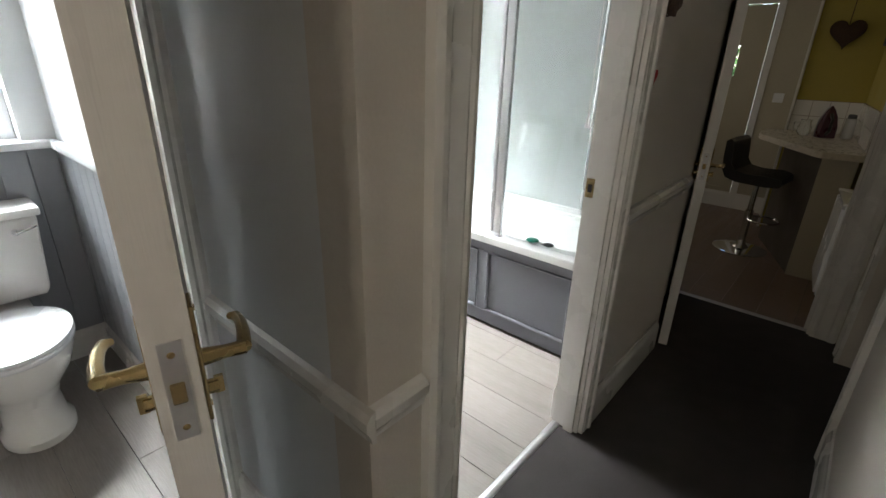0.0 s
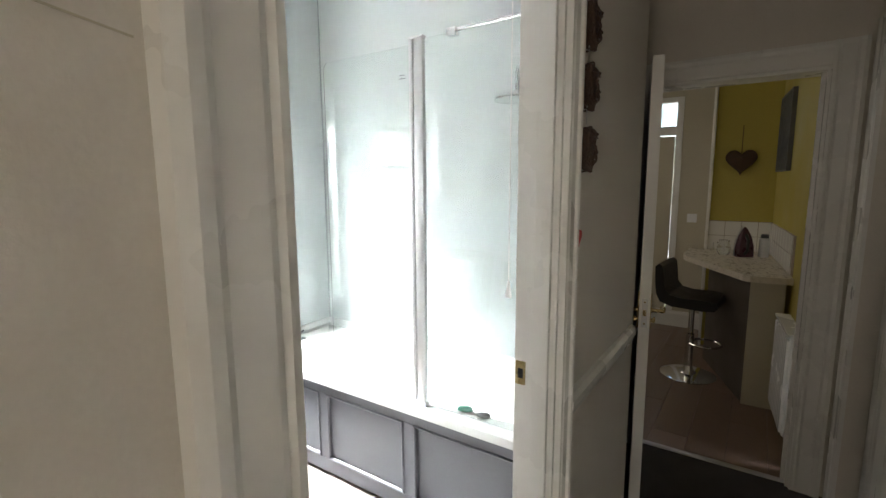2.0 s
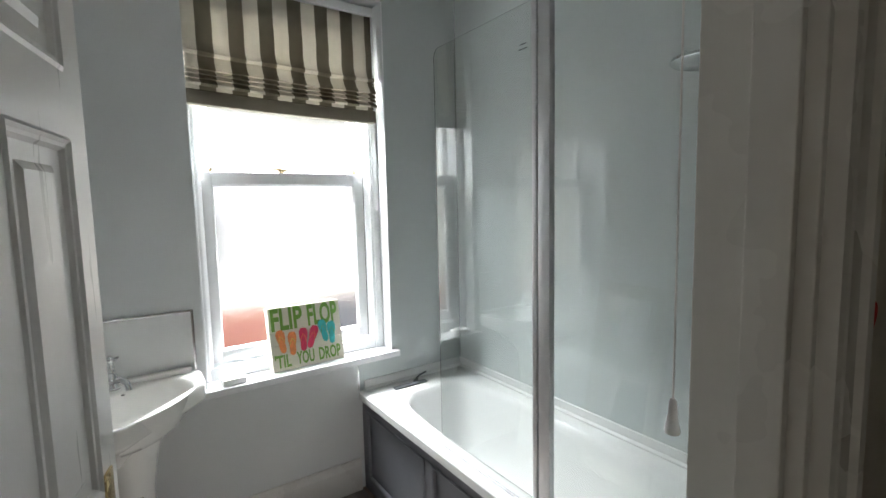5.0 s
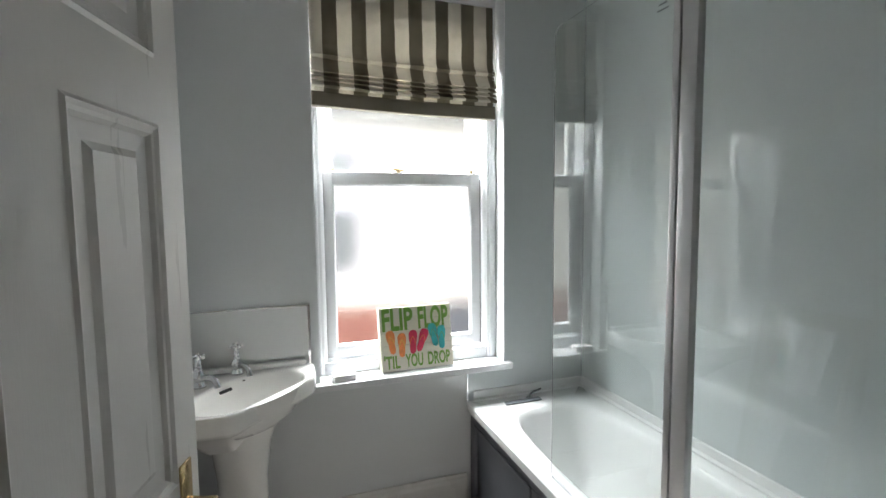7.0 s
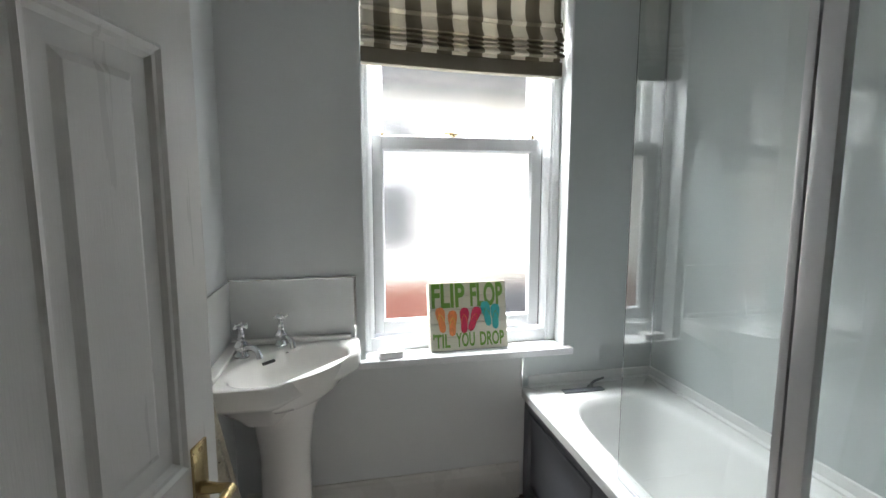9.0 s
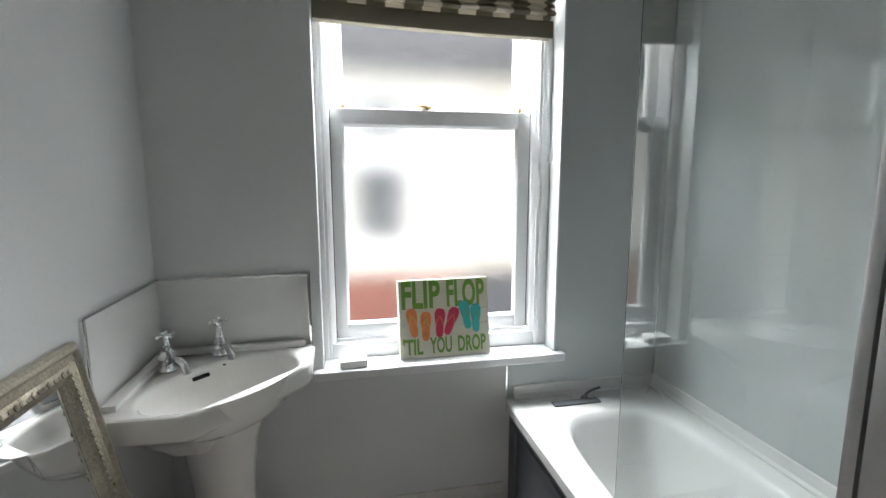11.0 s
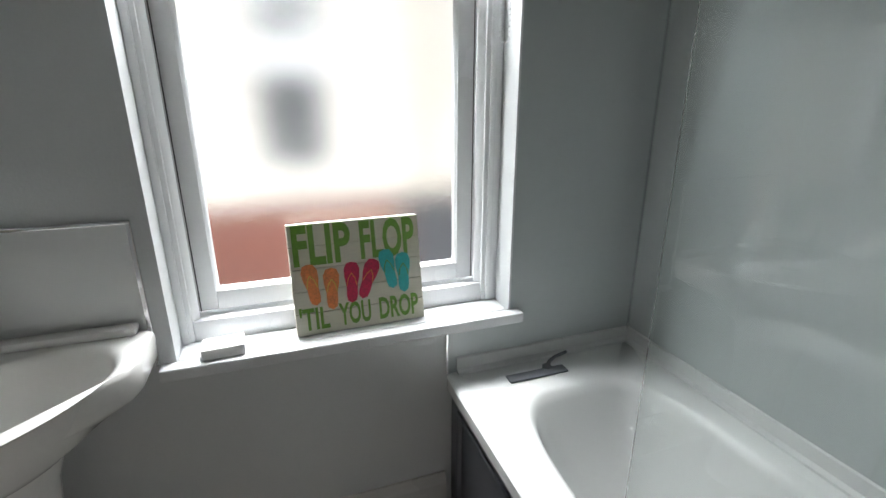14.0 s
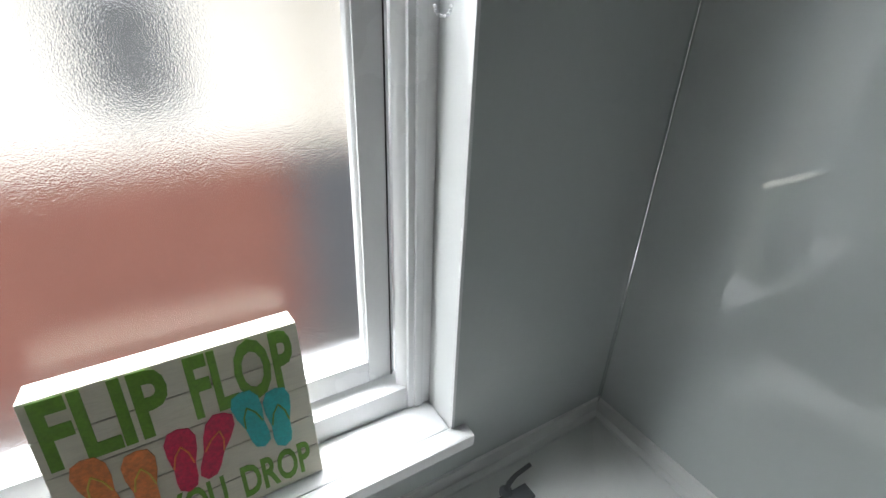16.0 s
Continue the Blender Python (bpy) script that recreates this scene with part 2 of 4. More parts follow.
def moulded(bm, profile, p0, p1, out, up):
    """A straight moulding: profile points (a, b) along out and up, run from p0 to p1."""
    p0, p1, out, up = Vector(p0), Vector(p1), Vector(out), Vector(up)
    return rings(bm, [[p + a * out + b * up for a, b in profile] for p in (p0, p1)])


# ---- structure ----
XW, XB, XH, YL, YB, TOP = -2.05, -0.16, -0.05, 1.225, 3.085, 2.75
WY0, WY1, WZ0, WZ1 = 1.745, 2.625, 0.66, 2.46
CY0, CY1, CZ0 = 0.10, 0.86, 1.00
XO = -2.30
structure("wall_outer", boxes(
    (XO, -1.5, 0, XW, CY0, TOP), (XO, CY0, 0, XW, CY1, CZ0), (XO, CY0, 2.2, XW, CY1, TOP), (XO, CY1, 0, XW, WY0, TOP),
    (XO, WY0, 0, XW, WY1, WZ0), (XO, WY0, WZ1, XW, WY1, TOP), (XO, WY1, 0, XW, YB, TOP)), M_WALL, "pale grey painted plaster outer wall", "wall")
structure("wall_bath_side", boxes((XW, 0.975, 0, XB, YL, TOP), (-0.30, YL, 0, XB, 1.231, TOP)), M_WALL, "pale grey painted wall behind the corner basin", "wall")
structure("wall_bath_end", boxes((XO, YB, 0, XB, YB + 0.12, TOP)), M_WALL, "pale grey wall behind the wet panels", "wall")
DY0, DY1, DZ = 1.232, 2.022, 2.03
structure("wall_hall_left", boxes((XB, 0.975, 0, XH, DY0, TOP), (XB, DY0, DZ, XH, DY1, TOP), (XB, DY1, 0, XH, 2.90, TOP), (-0.26, 2.90, 0, -0.19, 3.60, TOP)), M_HALL, "off-white painted hall wall", "wall")
RX = 0.70
# The last box is an added unseen slab that blocks sun leaking round door_4.
structure("wall_hall_right", boxes((RX, -1.5, 0, RX + 0.12, 2.62, TOP), (RX, 2.62, 2.0, RX + 0.12, 3.36, TOP), (RX, 3.36, 0, RX + 0.12, 3.60, TOP), (RX + 0.123, 2.52, 0, RX + 0.16, 3.46, 2.1)), M_HALL, "off-white painted hall wall", "wall")
structure("wall_hall_back", boxes((-2.05, -1.62, 0, RX + 0.12, -1.5, TOP)), M_HALL, "off-white painted hall wall", "wall")
KX0, KX1, KZ, KY0, KY1 = -0.165, 0.56, 1.97, 3.60, 3.74
structure("wall_kitchen_front", boxes((-1.7, KY0, 0, KX0, KY1, TOP), (KX0, KY0, KZ, KX1, KY1, TOP), (KX1, KY0, 0, 0.95, KY1, TOP)), M_HALL, "off-white wall around the kitchen doorway", "wall")
structure("wall_kitchen_left", boxes((-1.75, KY1, 0, -1.63, 6.3, TOP)), M_CREAM, "cream painted kitchen wall", "wall")
structure("wall_kitchen_door", boxes((-1.63, 6.15, 0, -1.22, 6.3, TOP), (-1.22, 6.15, 2.30, -0.33, 6.3, TOP), (-0.33, 6.15, 0, 0.0, 6.3, TOP)), M_CREAM, "cream wall around the back door", "wall")
structure("wall_kitchen_yellow", boxes((-0.01, 5.66, 0, 0.62, 6.15, TOP)), M_YELLOW, "yellow painted kitchen wall", "wall")
kside = structure("wall_kitchen_right", boxes((0, -1.88, 0, 0.12, -0.004, TOP)), M_YELLOW, "yellow painted kitchen side wall", "wall")
kside.matrix_world = pose(0.445, 5.66, 0, 0, 0, 5.2)
structure("wall_cloakroom_front", boxes((-0.80, -1.5, 0, -0.70, 0.12, TOP), (-0.80, 0.12, 2.03, -0.70, 0.93, TOP), (-0.80, 0.93, 0, -0.70, 0.976, TOP)), M_HALL, "off-white wall around the cloakroom doorway", "wall")
structure("ceiling", boxes((XO, -1.62, TOP, 1.0, 6.3, TOP + 0.1)), M_CEIL, "white painted ceiling", "ceiling")
structure("floor", boxes((XO, -1.62, -0.15, 1.0, 6.3, -0.02)), M_MORTAR, "subfloor under the boards and carpet", "floor")
structure("carpet", boxes((-0.70, -1.5, -0.02, 0.70, 0.975, 0.0), (-0.13, 0.975, -0.02, 0.70, 2.90, 0.0), (-0.19, 2.90, -0.02, 0.70, 3.64, 0.0), (0.70, 2.62, -0.02, 0.82, 3.36, 0.0)), M_CARPET, "dark grey-brown hall carpet", "floor")


def planks(floor_name, x0, y0, x1, y1, along, material, label):
    base = structure(floor_name, boxes((x0, y0, -0.02, x1, y1, -0.012)), M_DARK, label, "floor")
    wide, long, row = 0.192, 1.21, 0
    a0, a1, b0, b1 = (x0, x1, y0, y1) if along == "x" else (y0, y1, x0, x1)
    b = b0
    while b < b1 - 0.01:
        a = a0 - (row * 0.43) % long
        while a < a1 - 0.01:
            s, e, f = max(a, a0), min(a + long, a1), min(b + wide, b1)
            if e - s > 0.02:
                r = (s + 0.0008, b + 0.0008, -0.012, e - 0.0008, f - 0.0008, 0.0)
                r = r if along == "x" else (r[1], r[0], r[2], r[4], r[3], r[5])
                part("plank", boxes(r, bevel=0.0012), material, base)
            a += long
        b += wide
        row += 1
    return base


def skirting(name, p0, p1, out, high=0.16, thick=0.018, material=None):
    prof = [(0, 0), (thick, 0), (thick, high - 0.035), (thick * 0.8, high - 0.02), (thick * 0.55, high - 0.012), (thick * 0.4, high), (0, high)]
    return structure(name, moulded(bmesh.new(), prof, p0, p1, out, (0, 0, 1)), material or M_TRIM, "white moulded skirting board", "skirting")


def dado(name, p0, p1, out):
    prof = [(0, 0), (0.010, 0.004), (0.013, 0.02), (0.022, 0.035), (0.022, 0.055), (0.012, 0.068), (0, 0.072)]
    return structure(name, moulded(bmesh.new(), prof, p0, p1, out, (0, 0, 1)), M_TRIM, "white painted dado rail", "dado rail")


skirting("baseboard_window", (XW, 1.26, 0), (XW, 2.425, 0), (1, 0, 0), 0.165)
skirting("baseboard_basin", (XW, YL, 0), (-0.2, YL, 0), (0, 1, 0), 0.165)
skirting("baseboard_hall_near", (XH, 0.975, 0), (XH, 1.112, 0), (1, 0, 0))
skirting("baseboard_bath_jamb", (XB, 2.028, 0), (XB, 2.42, 0), (-1, 0, 0), 0.165)
skirting("baseboard_hall_far", (XH, 2.10, 0), (XH, 2.86, 0), (1, 0, 0))
skirting("baseboard_hall_right", (RX, -1.5, 0), (RX, 2.53, 0), (-1, 0, 0))
skirting("baseboard_alcove", (-0.69, 0.975, 0), (XH, 0.975, 0), (0, -1, 0))
skirting("baseboard_cloakroom", (XW, -1.4, 0), (XW, 0.97, 0), (1, 0, 0), 0.14)
skirting("baseboard_cloakroom_side", (XW, 0.975, 0), (-0.81, 0.975, 0), (0, -1, 0), 0.14)
skirting("baseboard_back_door", (-1.6, 6.15, 0), (-0.01, 6.15, 0), (0, -1, 0))
dado("dado_near", (XH, 0.973, 0.71), (XH, 1.112, 0.71), (1, 0, 0))
dado("dado_alcove", (-0.69, 0.975, 0.71), (XH + 0.02, 0.975, 0.71), (0, -1, 0))
dado("dado_far", (XH, 2.10, 0.84), (XH, 2.86, 0.84), (1, 0, 0))
dado("dado_right", (RX, -1.5, 0.84), (RX, 2.53, 0.84), (-1, 0, 0))

ARCH = [(0, 0), (0.016, 0), (0.018, 0.012), (0.014, 0.02), (0.018, 0.03), (0.018, 0.075), (0.024, 0.085), (0.026, 0.10), (0.020, 0.115), (0, 0.118)]


def architrave(name, axis, wall, a0, a1, top, out, far=1.0, label="white moulded door architrave"):
    """Three mouldings round an opening on a wall plane; axis is the direction that the opening runs in."""
    bm = bmesh.new()
    o = (out, 0, 0) if axis == "y" else (0, out, 0)
    def pt(a, z):
        return (wall, a, z) if axis == "y" else (a, wall, z)
    side = (0, 1, 0) if axis == "y" else (1, 0, 0)
    neg = tuple(-c for c in side)
    moulded(bm, ARCH, pt(a0, 0), pt(a0, top + 0.118), o, neg)
    moulded(bm, [(a, b * far) for a, b in ARCH], pt(a1, 0), pt(a1, top + 0.118), o, side)
    moulded(bm, ARCH, pt(a0, top), pt(a1, top), o, (0, 0, 1))
    return structure(name, bm, M_TRIM, label, "architrave")


architrave("trim_bath_hall", "y", XH, DY0, DY1, DZ - 0.02, 1, 0.6)
structure("trim_bath_lining", boxes((XB, DY0 - 0.005, 0, XH, DY0 + 0.012, DZ), (XB, DY1 - 0.012, 0, XH, DY1 + 0.005, DZ), (XB, DY0, DZ - 0.02, XH, DY1, DZ),
          (-0.105, DY1 - 0.026, 0, -0.065, DY1 - 0.012, DZ - 0.02), bevel=0.002), M_TRIM, "white painted door lining", "door lining")
architrave("trim_kitchen_hall", "x", KY0, KX0, KX1, KZ - 0.02, -1)
structure("trim_kitchen_lining", boxes((KX0 - 0.004, KY0, 0, KX0 + 0.012, KY1, KZ), (KX1 - 0.014, KY0, 0, KX1 + 0.004, KY1, KZ), (KX0, KY0, KZ - 0.02, KX1, KY1, KZ), (KX1 - 0.03, KY0 + 0.045, 0, KX1 - 0.012, KY0 + 0.085, KZ), bevel=0.002), M_TRIM, "white painted door lining", "door lining")
architrave("trim_side_door", "y", RX, 2.62, 3.36, 1.98, -1)
architrave("trim_cloakroom", "y", -0.70, 0.12, 0.93, 2.01, 1)
structure("threshold_bath", moulded(bmesh.new(), [(-0.018, 0), (-0.012, 0.005), (0, 0.007), (0.012, 0.005), (0.018, 0)], (-0.14, DY0 + 0.012, 0.001), (-0.14, DY1 - 0.012, 0.001), (1, 0, 0), (0, 0, 1)), M_STEEL, "silver metal threshold strip on the floor", "threshold")
structure("threshold_kitchen", moulded(bmesh.new(), [(-0.02, 0), (-0.013, 0.006), (0, 0.008), (0.013, 0.006), (0.02, 0)], (KX0 + 0.012, 3.645, 0.001), (KX1 - 0.014, 3.645, 0.001), (0, 1, 0), (0, 0, 1)), M_STEEL, "silver metal threshold strip on the floor", "threshold")


# ---- doors ----
def lever(parent, x, y, z, side, toward, material=None):
    """Lever handle on a plate; side is the way out of the leaf (+1 or -1 along y), toward the lever's way along x."""
    material = material or M_BRASS
    bm = boxes((x - 0.02, y, z - 0.075, x + 0.02, y + side * 0.005, z + 0.075), bevel=0.002)
    for dz in (-0.065, 0.065):
        lathe(bm, [(0.004, 0), (0.004, 0.0015)], n=8, m=Matrix.Translation((x, y + side * 0.005, z + dz)) @ pose(0, 0, 0, -90 * side))
    h = part("door_handle", bm, material, parent, "brass lever handle on a backplate", True)
    bm = bmesh.new()
    tube(bm, [(x, y + side * 0.004, z), (x, y + side * 0.03, z), (x, y + side * 0.052, z)], [0.011, 0.008, 0.009])
    tube(bm, [(x, y + side * 0.05, z), (x + toward * 0.03, y + side * 0.054, z + 0.002), (x + toward * 0.07, y + side * 0.056, z - 0.004), (x + toward * 0.1, y + side * 0.054, z - 0.010), (x + toward * 0.108, y + side * 0.046, z - 0.012)], [0.009, 0.008, 0.0075, 0.007, 0.005])
    part("lever", bm, material, h, "", True)
    bm = bmesh.new()
    tube(bm, [(x, y + side * 0.004, z - 0.042), (x, y + side * 0.016, z - 0.042)], 0.009)
    box(bm, x - 0.003, y + side * 0.012, z - 0.052, x + 0.003, y + side * 0.022, z - 0.03)
    part("thumb_turn", bm, material, h, "", True)


def panel_door(name, m, width, high, panels, label, thick=0.04, latch_z=1.0, handle=True, flip=1):
    """A leaf from the hinge at x 0 to x width, thickness along y; panels: (x0, z0, x1, z1) sunk on both faces."""
    d = thing(name, m, label, "door")
    tagged(d, kind="structure")
    bm = bmesh.new()
    xs = sorted({0, width, *[p[0] for p in panels], *[p[2] for p in panels]})
    zs = sorted({0.006, high, *[p[1] for p in panels], *[p[3] for p in panels]})
    for xa, xb in zip(xs, xs[1:]):
        for za, zb in zip(zs, zs[1:]):
            inside = any(p[0] <= xa and xb <= p[2] and p[1] <= za and zb <= p[3] for p in panels)
            if not inside:
                box(bm, xa, -thick / 2, za, xb, thick / 2, zb)
    bmesh.ops.remove_doubles(bm, verts=bm.verts, dist=1e-5)
    part("leaf", bm, M_DOOR, d)
    for x0, z0, x1, z1 in panels:
        bm = bmesh.new()
        for s in (1, -1):
            y = s * thick / 2
            loops = []
            for inset, depth in ((0, 0.0), (0.006, 0.004), (0.012, -0.001), (0.018, -0.002), (0.024, -0.009), (0.05, -0.010), (0.062, -0.004), (0.075, -0.004)):
                loops.append([(x0 + inset, y + s * depth, z0 + inset), (x1 - inset, y + s * depth, z0 + inset), (x1 - inset, y + s * depth, z1 - inset), (x0 + inset, y + s * depth, z1 - inset)])
            rings(bm, loops, False, True)
        part("panel", bm, M_DOOR, d)
    if handle:
        lever(d, width - 0.055, thick / 2, latch_z, 1, -1)
        lever(d, width - 0.055, -thick / 2, latch_z, -1, -1)
        bm = boxes((width, -0.011, latch_z - 0.06, width + 0.0015, 0.011, latch_z + 0.06))
        pl = part("latch_plate", bm, M_STEEL, d, "steel latch plate on the door edge")
        part("latch_bolt", boxes((width, -0.007, latch_z - 0.012, width + 0.006, 0.007, latch_z + 0.012), bevel=0.002), M_BRASS, pl)
        for dz in (-0.045, 0.045):
            part("screw", lathe(bmesh.new(), [(0.004, 0), (0.003, 0.0012)], n=8, m=Matrix.Translation((width + 0.0015, 0, latch_z + dz)) @ pose(0, 0, 0, 0, 90)), M_BRASS, pl)
    return d


SIX = [(0.08, 0.2, 0.375, 0.83), (0.482, 0.2, 0.706, 0.83), (0.08, 0.965, 0.375, 1.585), (0.482, 0.965, 0.706, 1.585), (0.08, 1.69, 0.375, 1.87), (0.482, 1.69, 0.706, 1.87)]
panel_door("door_1", pose(-0.205, 1.253, 0, 0, 0, 180 - 13.4), 0.785, 2.0, SIX, "white six-panel bathroom door standing open, brass lever", latch_z=0.92)
panel_door("door_2", pose(-0.666, 0.892, 0, 0, 0, -17.9), 0.73, 2.0, [], "plain white cloakroom door standing open, brass lever", latch_z=1.04, thick=0.044)
panel_door("door_3", pose(-0.15, 3.60, 0, 0, 0, -78.5), 0.70, 1.95, [], "plain white kitchen door folded back open along the wall", latch_z=0.95, thick=0.042)
panel_door("door_4", pose(RX + 0.09, 2.63, 0, 0, 0, 90), 0.72, 1.97, [(0.1, 0.2, 0.62, 0.8), (0.1, 0.95, 0.62, 1.8)], "closed white panelled door in the hall wall", handle=False)
strike = thing("strike_plate", (-0.142, DY1 - 0.012, 0.985), "worn brass latch keep let into the white door lining", "door latch")
part("plate", boxes((-0.014, -0.002, -0.032, 0.014, 0.0, 0.032), bevel=0.0008), M_BRASS, strike)
part("slot", boxes((-0.007, -0.0028, -0.014, 0.007, -0.0018, 0.012)), M_DARK, strike, "dark latch slot")


# ---- bathroom window ----
def sash_window(name, y0, y1, z0, z1, meet, label, parts_depth=(-2.20, -2.245)):
    w = thing(name, (0, 0, 0), label, "window")
    tagged(w, kind="structure")
    xi = -2.135
    bm = boxes((XO + 0.01, y0, z0, xi, y0 + 0.03, z1), (XO + 0.01, y1 - 0.05, z0, xi, y1, z1), (XO + 0.01, y0 + 0.03, z1 - 0.05, xi, y1 - 0.05, z1), (XO - 0.02, y0 + 0.03, z0, xi - 0.005, y1 - 0.05, z0 + 0.075), bevel=0.003)
    for s, y in ((1, y0 + 0.03), (-1, y1 - 0.05)):
        moulded(bm, [(0, 0), (0.012, 0.0), (0.016, 0.006), (0.012, 0.012), (0.004, 0.02), (0, 0.022)], (xi - 0.03, y, z0 + 0.075), (xi - 0.03, y, z1 - 0.05), (0, s, 0), (1, 0, 0))
        box(bm, xi - 0.012, y - s * 0.03, z0 + 0.02, xi + 0.006, y - s * 0.012, z1, bevel=0.004)
    part("window_frame", bm, M_UPVC, w, "", True)
    for k, (x, za, zb, bot, top) in enumerate(((parts_depth[0], z0 + 0.085, meet, 0.052, 0.055), (parts_depth[1], meet - 0.045, z1 - 0.05, 0.045, 0.05))):
        a, b, st = y0 + 0.034 + 0.012 * k, y1 - 0.060 - 0.012 * k, 0.055 - 0.012 * k
        bm = bmesh.new()
        for r in ((x - 0.02, a, za, x + 0.02, a + st, zb), (x - 0.02, b - st, za, x + 0.02, b, zb), (x - 0.02, a + st, za, x + 0.02, b - st, za + bot), (x - 0.02, a + st, zb - top, x + 0.02, b - st, zb)):
            box(bm, *r, bevel=0.003)
        ga, gb, gz, gt = a + st, b - st, za + bot, zb - top
        bead = [(0, 0), (0.012, 0), (0.009, 0.005), (0.005, 0.007), (0, 0.009)]
        moulded(bm, bead, (x + 0.004, ga, gz), (x + 0.004, ga, gt), (1, 0, 0), (0, 1, 0))
        moulded(bm, bead, (x + 0.004, gb, gz), (x + 0.004, gb, gt), (1, 0, 0), (0, -1, 0))
        moulded(bm, bead, (x + 0.004, ga, gz), (x + 0.004, gb, gz), (1, 0, 0), (0, 0, 1))
        moulded(bm, bead, (x + 0.004, ga, gt), (x + 0.004, gb, gt), (1, 0, 0), (0, 0, -1))
        s = part("sash", bm, M_UPVC, w, "white painted sash", True)
        p = part("pane", boxes((x - 0.003, ga - 0.004, gz - 0.004, x + 0.003, gb + 0.004, gt + 0.004)), M_FROST, s, "obscure textured glass")
        p.visible_shadow = False
    for y in (y0 + 0.0475, y1 - 0.0675):
        part("sash_joint", boxes((parts_depth[0] + 0.0195, y - 0.0012, z0 + 0.086, parts_depth[0] + 0.0215, y + 0.0012, meet - 0.002)), M_DARK, w, "dark joint beside the sash")
    yc = (y0 + y1) / 2 - 0.04
    bm = bmesh.new()
    lathe(bm, [(0.018, 0), (0.018, 0.004), (0.008, 0.006), (0.007, 0.014)], (parts_depth[0], yc, meet))
    tube(bm, [(parts_depth[0], yc - 0.035, meet + 0.016), (parts_depth[0], yc - 0.01, meet + 0.017), (parts_depth[0], yc + 0.015, meet + 0.012), (parts_depth[0] - 0.005, yc + 0.03, meet + 0.01)], [0.004, 0.006, 0.006, 0.004])
    part("sash_fastener", bm, M_BRASS, w, "brass sash fastener", True)
    for y in (y0 + 0.095, y1 - 0.095):
        part("sash_stop", lathe(bmesh.new(), [(0.006, 0), (0.006, 0.016), (0.004, 0.02)], (parts_depth[1] + 0.02, y, meet + 0.0), 10), M_BRASS, w, "small brass sash stop", True)
    return w


sash_window("window_1", WY0, WY1, 0.68, WZ1, 1.625, "white timber sash window with obscure glass")
bm = boxes((-2.30, CY0, CZ0, -2.14, CY0 + 0.05, 2.2), (-2.30, CY1 - 0.05, CZ0, -2.14, CY1, 2.2), (-2.30, CY0 + 0.05, CZ0, -2.14, CY1 - 0.05, CZ0 + 0.07), (-2.30, CY0 + 0.05, 2.13, -2.14, CY1 - 0.05, 2.2), (-2.26, CY0 + 0.05, 1.55, -2.19, CY1 - 0.05, 1.6), bevel=0.004)
w2 = tagged(thing("window_2", (0, 0, 0), "white cloakroom window with obscure glass", "window"), kind="structure")
part("window_frame", bm, M_UPVC, w2)
p = part("pane", boxes((-2.225, CY0 + 0.05, CZ0 + 0.07, -2.219, CY1 - 0.05, 1.55)), M_FROST, w2)
p.visible_shadow = False
p = part("pane", boxes((-2.225, CY0 + 0.05, 1.6, -2.219, CY1 - 0.05, 2.13)), M_FROST, w2)
p.visible_shadow = False
part("window_sill", boxes((-2.14, CY0 - 0.1, 0.99, -1.99, 0.97, 1.02), bevel=0.006), M_UPVC, w2, "white window board")
structure("window_sill_1", boxes((-2.14, WY0 + 0.001, 0.668, XW, WY1 - 0.001, 0.70), (XW, 1.712, 0.668, -2.010, 2.660, 0.70), bevel=0.006), M_UPVC, "white painted window sill board", "window sill")

# ---- roman blind ----
blind = thing("roman_blind", (-2.118, 2.175, 1.884), "taupe and cream striped roman blind, half drawn up in folds", "blind")
bm = bmesh.new()
prof = [(0.0, 0.54), (0.0, 0.40), (0.006, 0.34), (0.002, 0.27), (0.010, 0.235), (0.026, 0.215), (0.020, 0.205), (0.006, 0.206), (0.020, 0.175), (0.040, 0.150), (0.044, 0.143), (0.012, 0.146), (0.036, 0.130), (0.050, 0.122), (0.012, 0.127), (0.040, 0.110), (0.054, 0.102), (0.012, 0.108), (0.042, 0.090), (0.056, 0.080), (0.052, 0.074), (0.012, 0.082), (0.016, 0.05), (0.018, 0.03)]
N = 48
grid = []
for j, (dx, dz) in enumerate(prof):
    row = []
    for i in range(N + 1):
        y = -0.425 + 0.85 * i / N
        sag = 0.006 * math.sin(math.pi * i / N) * min(1, (0.56 - dz) * 2.5)
        wave = 0.005 * math.sin(y * 14 + j * 0.3) * min(1, (0.54 - dz) * 4) + 0.002 * math.sin(y * 47 + j)
        row.append(bm.verts.new((dx + wave, y, dz - sag - 0.018 * i / N + 0.012)))
    grid.append(row)
for a, b in zip(grid, grid[1:]):
    for i in range(N):
        bm.faces.new((a[i], a[i + 1], b[i + 1], b[i]))
cloth = part("cloth", bm, M_BLINDS, blind, "", True)
solid = cloth.modifiers.new("thick", "SOLIDIFY")
solid.thickness = 0.002
bm = bmesh.new()
h0 = [(-0.006, 0.0), (0.030, 0.0), (0.033, 0.004), (0.032, 0.056), (0.028, 0.060), (-0.004, 0.060)]
rings(bm, [[(a, -0.425 + 0.85 * i / 12, b + 0.012 - 0.018 * i / 12 - 0.005 * math.sin(math.pi * i / 12)) for a, b in h0] for i in range(13)])
part("hem", bm, M_HEM, blind, "plain taupe hem band", True)
part("head_rail", boxes((-0.02, -0.43, 0.52, 0.02, 0.43, 0.56), bevel=0.003), M_UPVC, blind)
bm = bmesh.new()
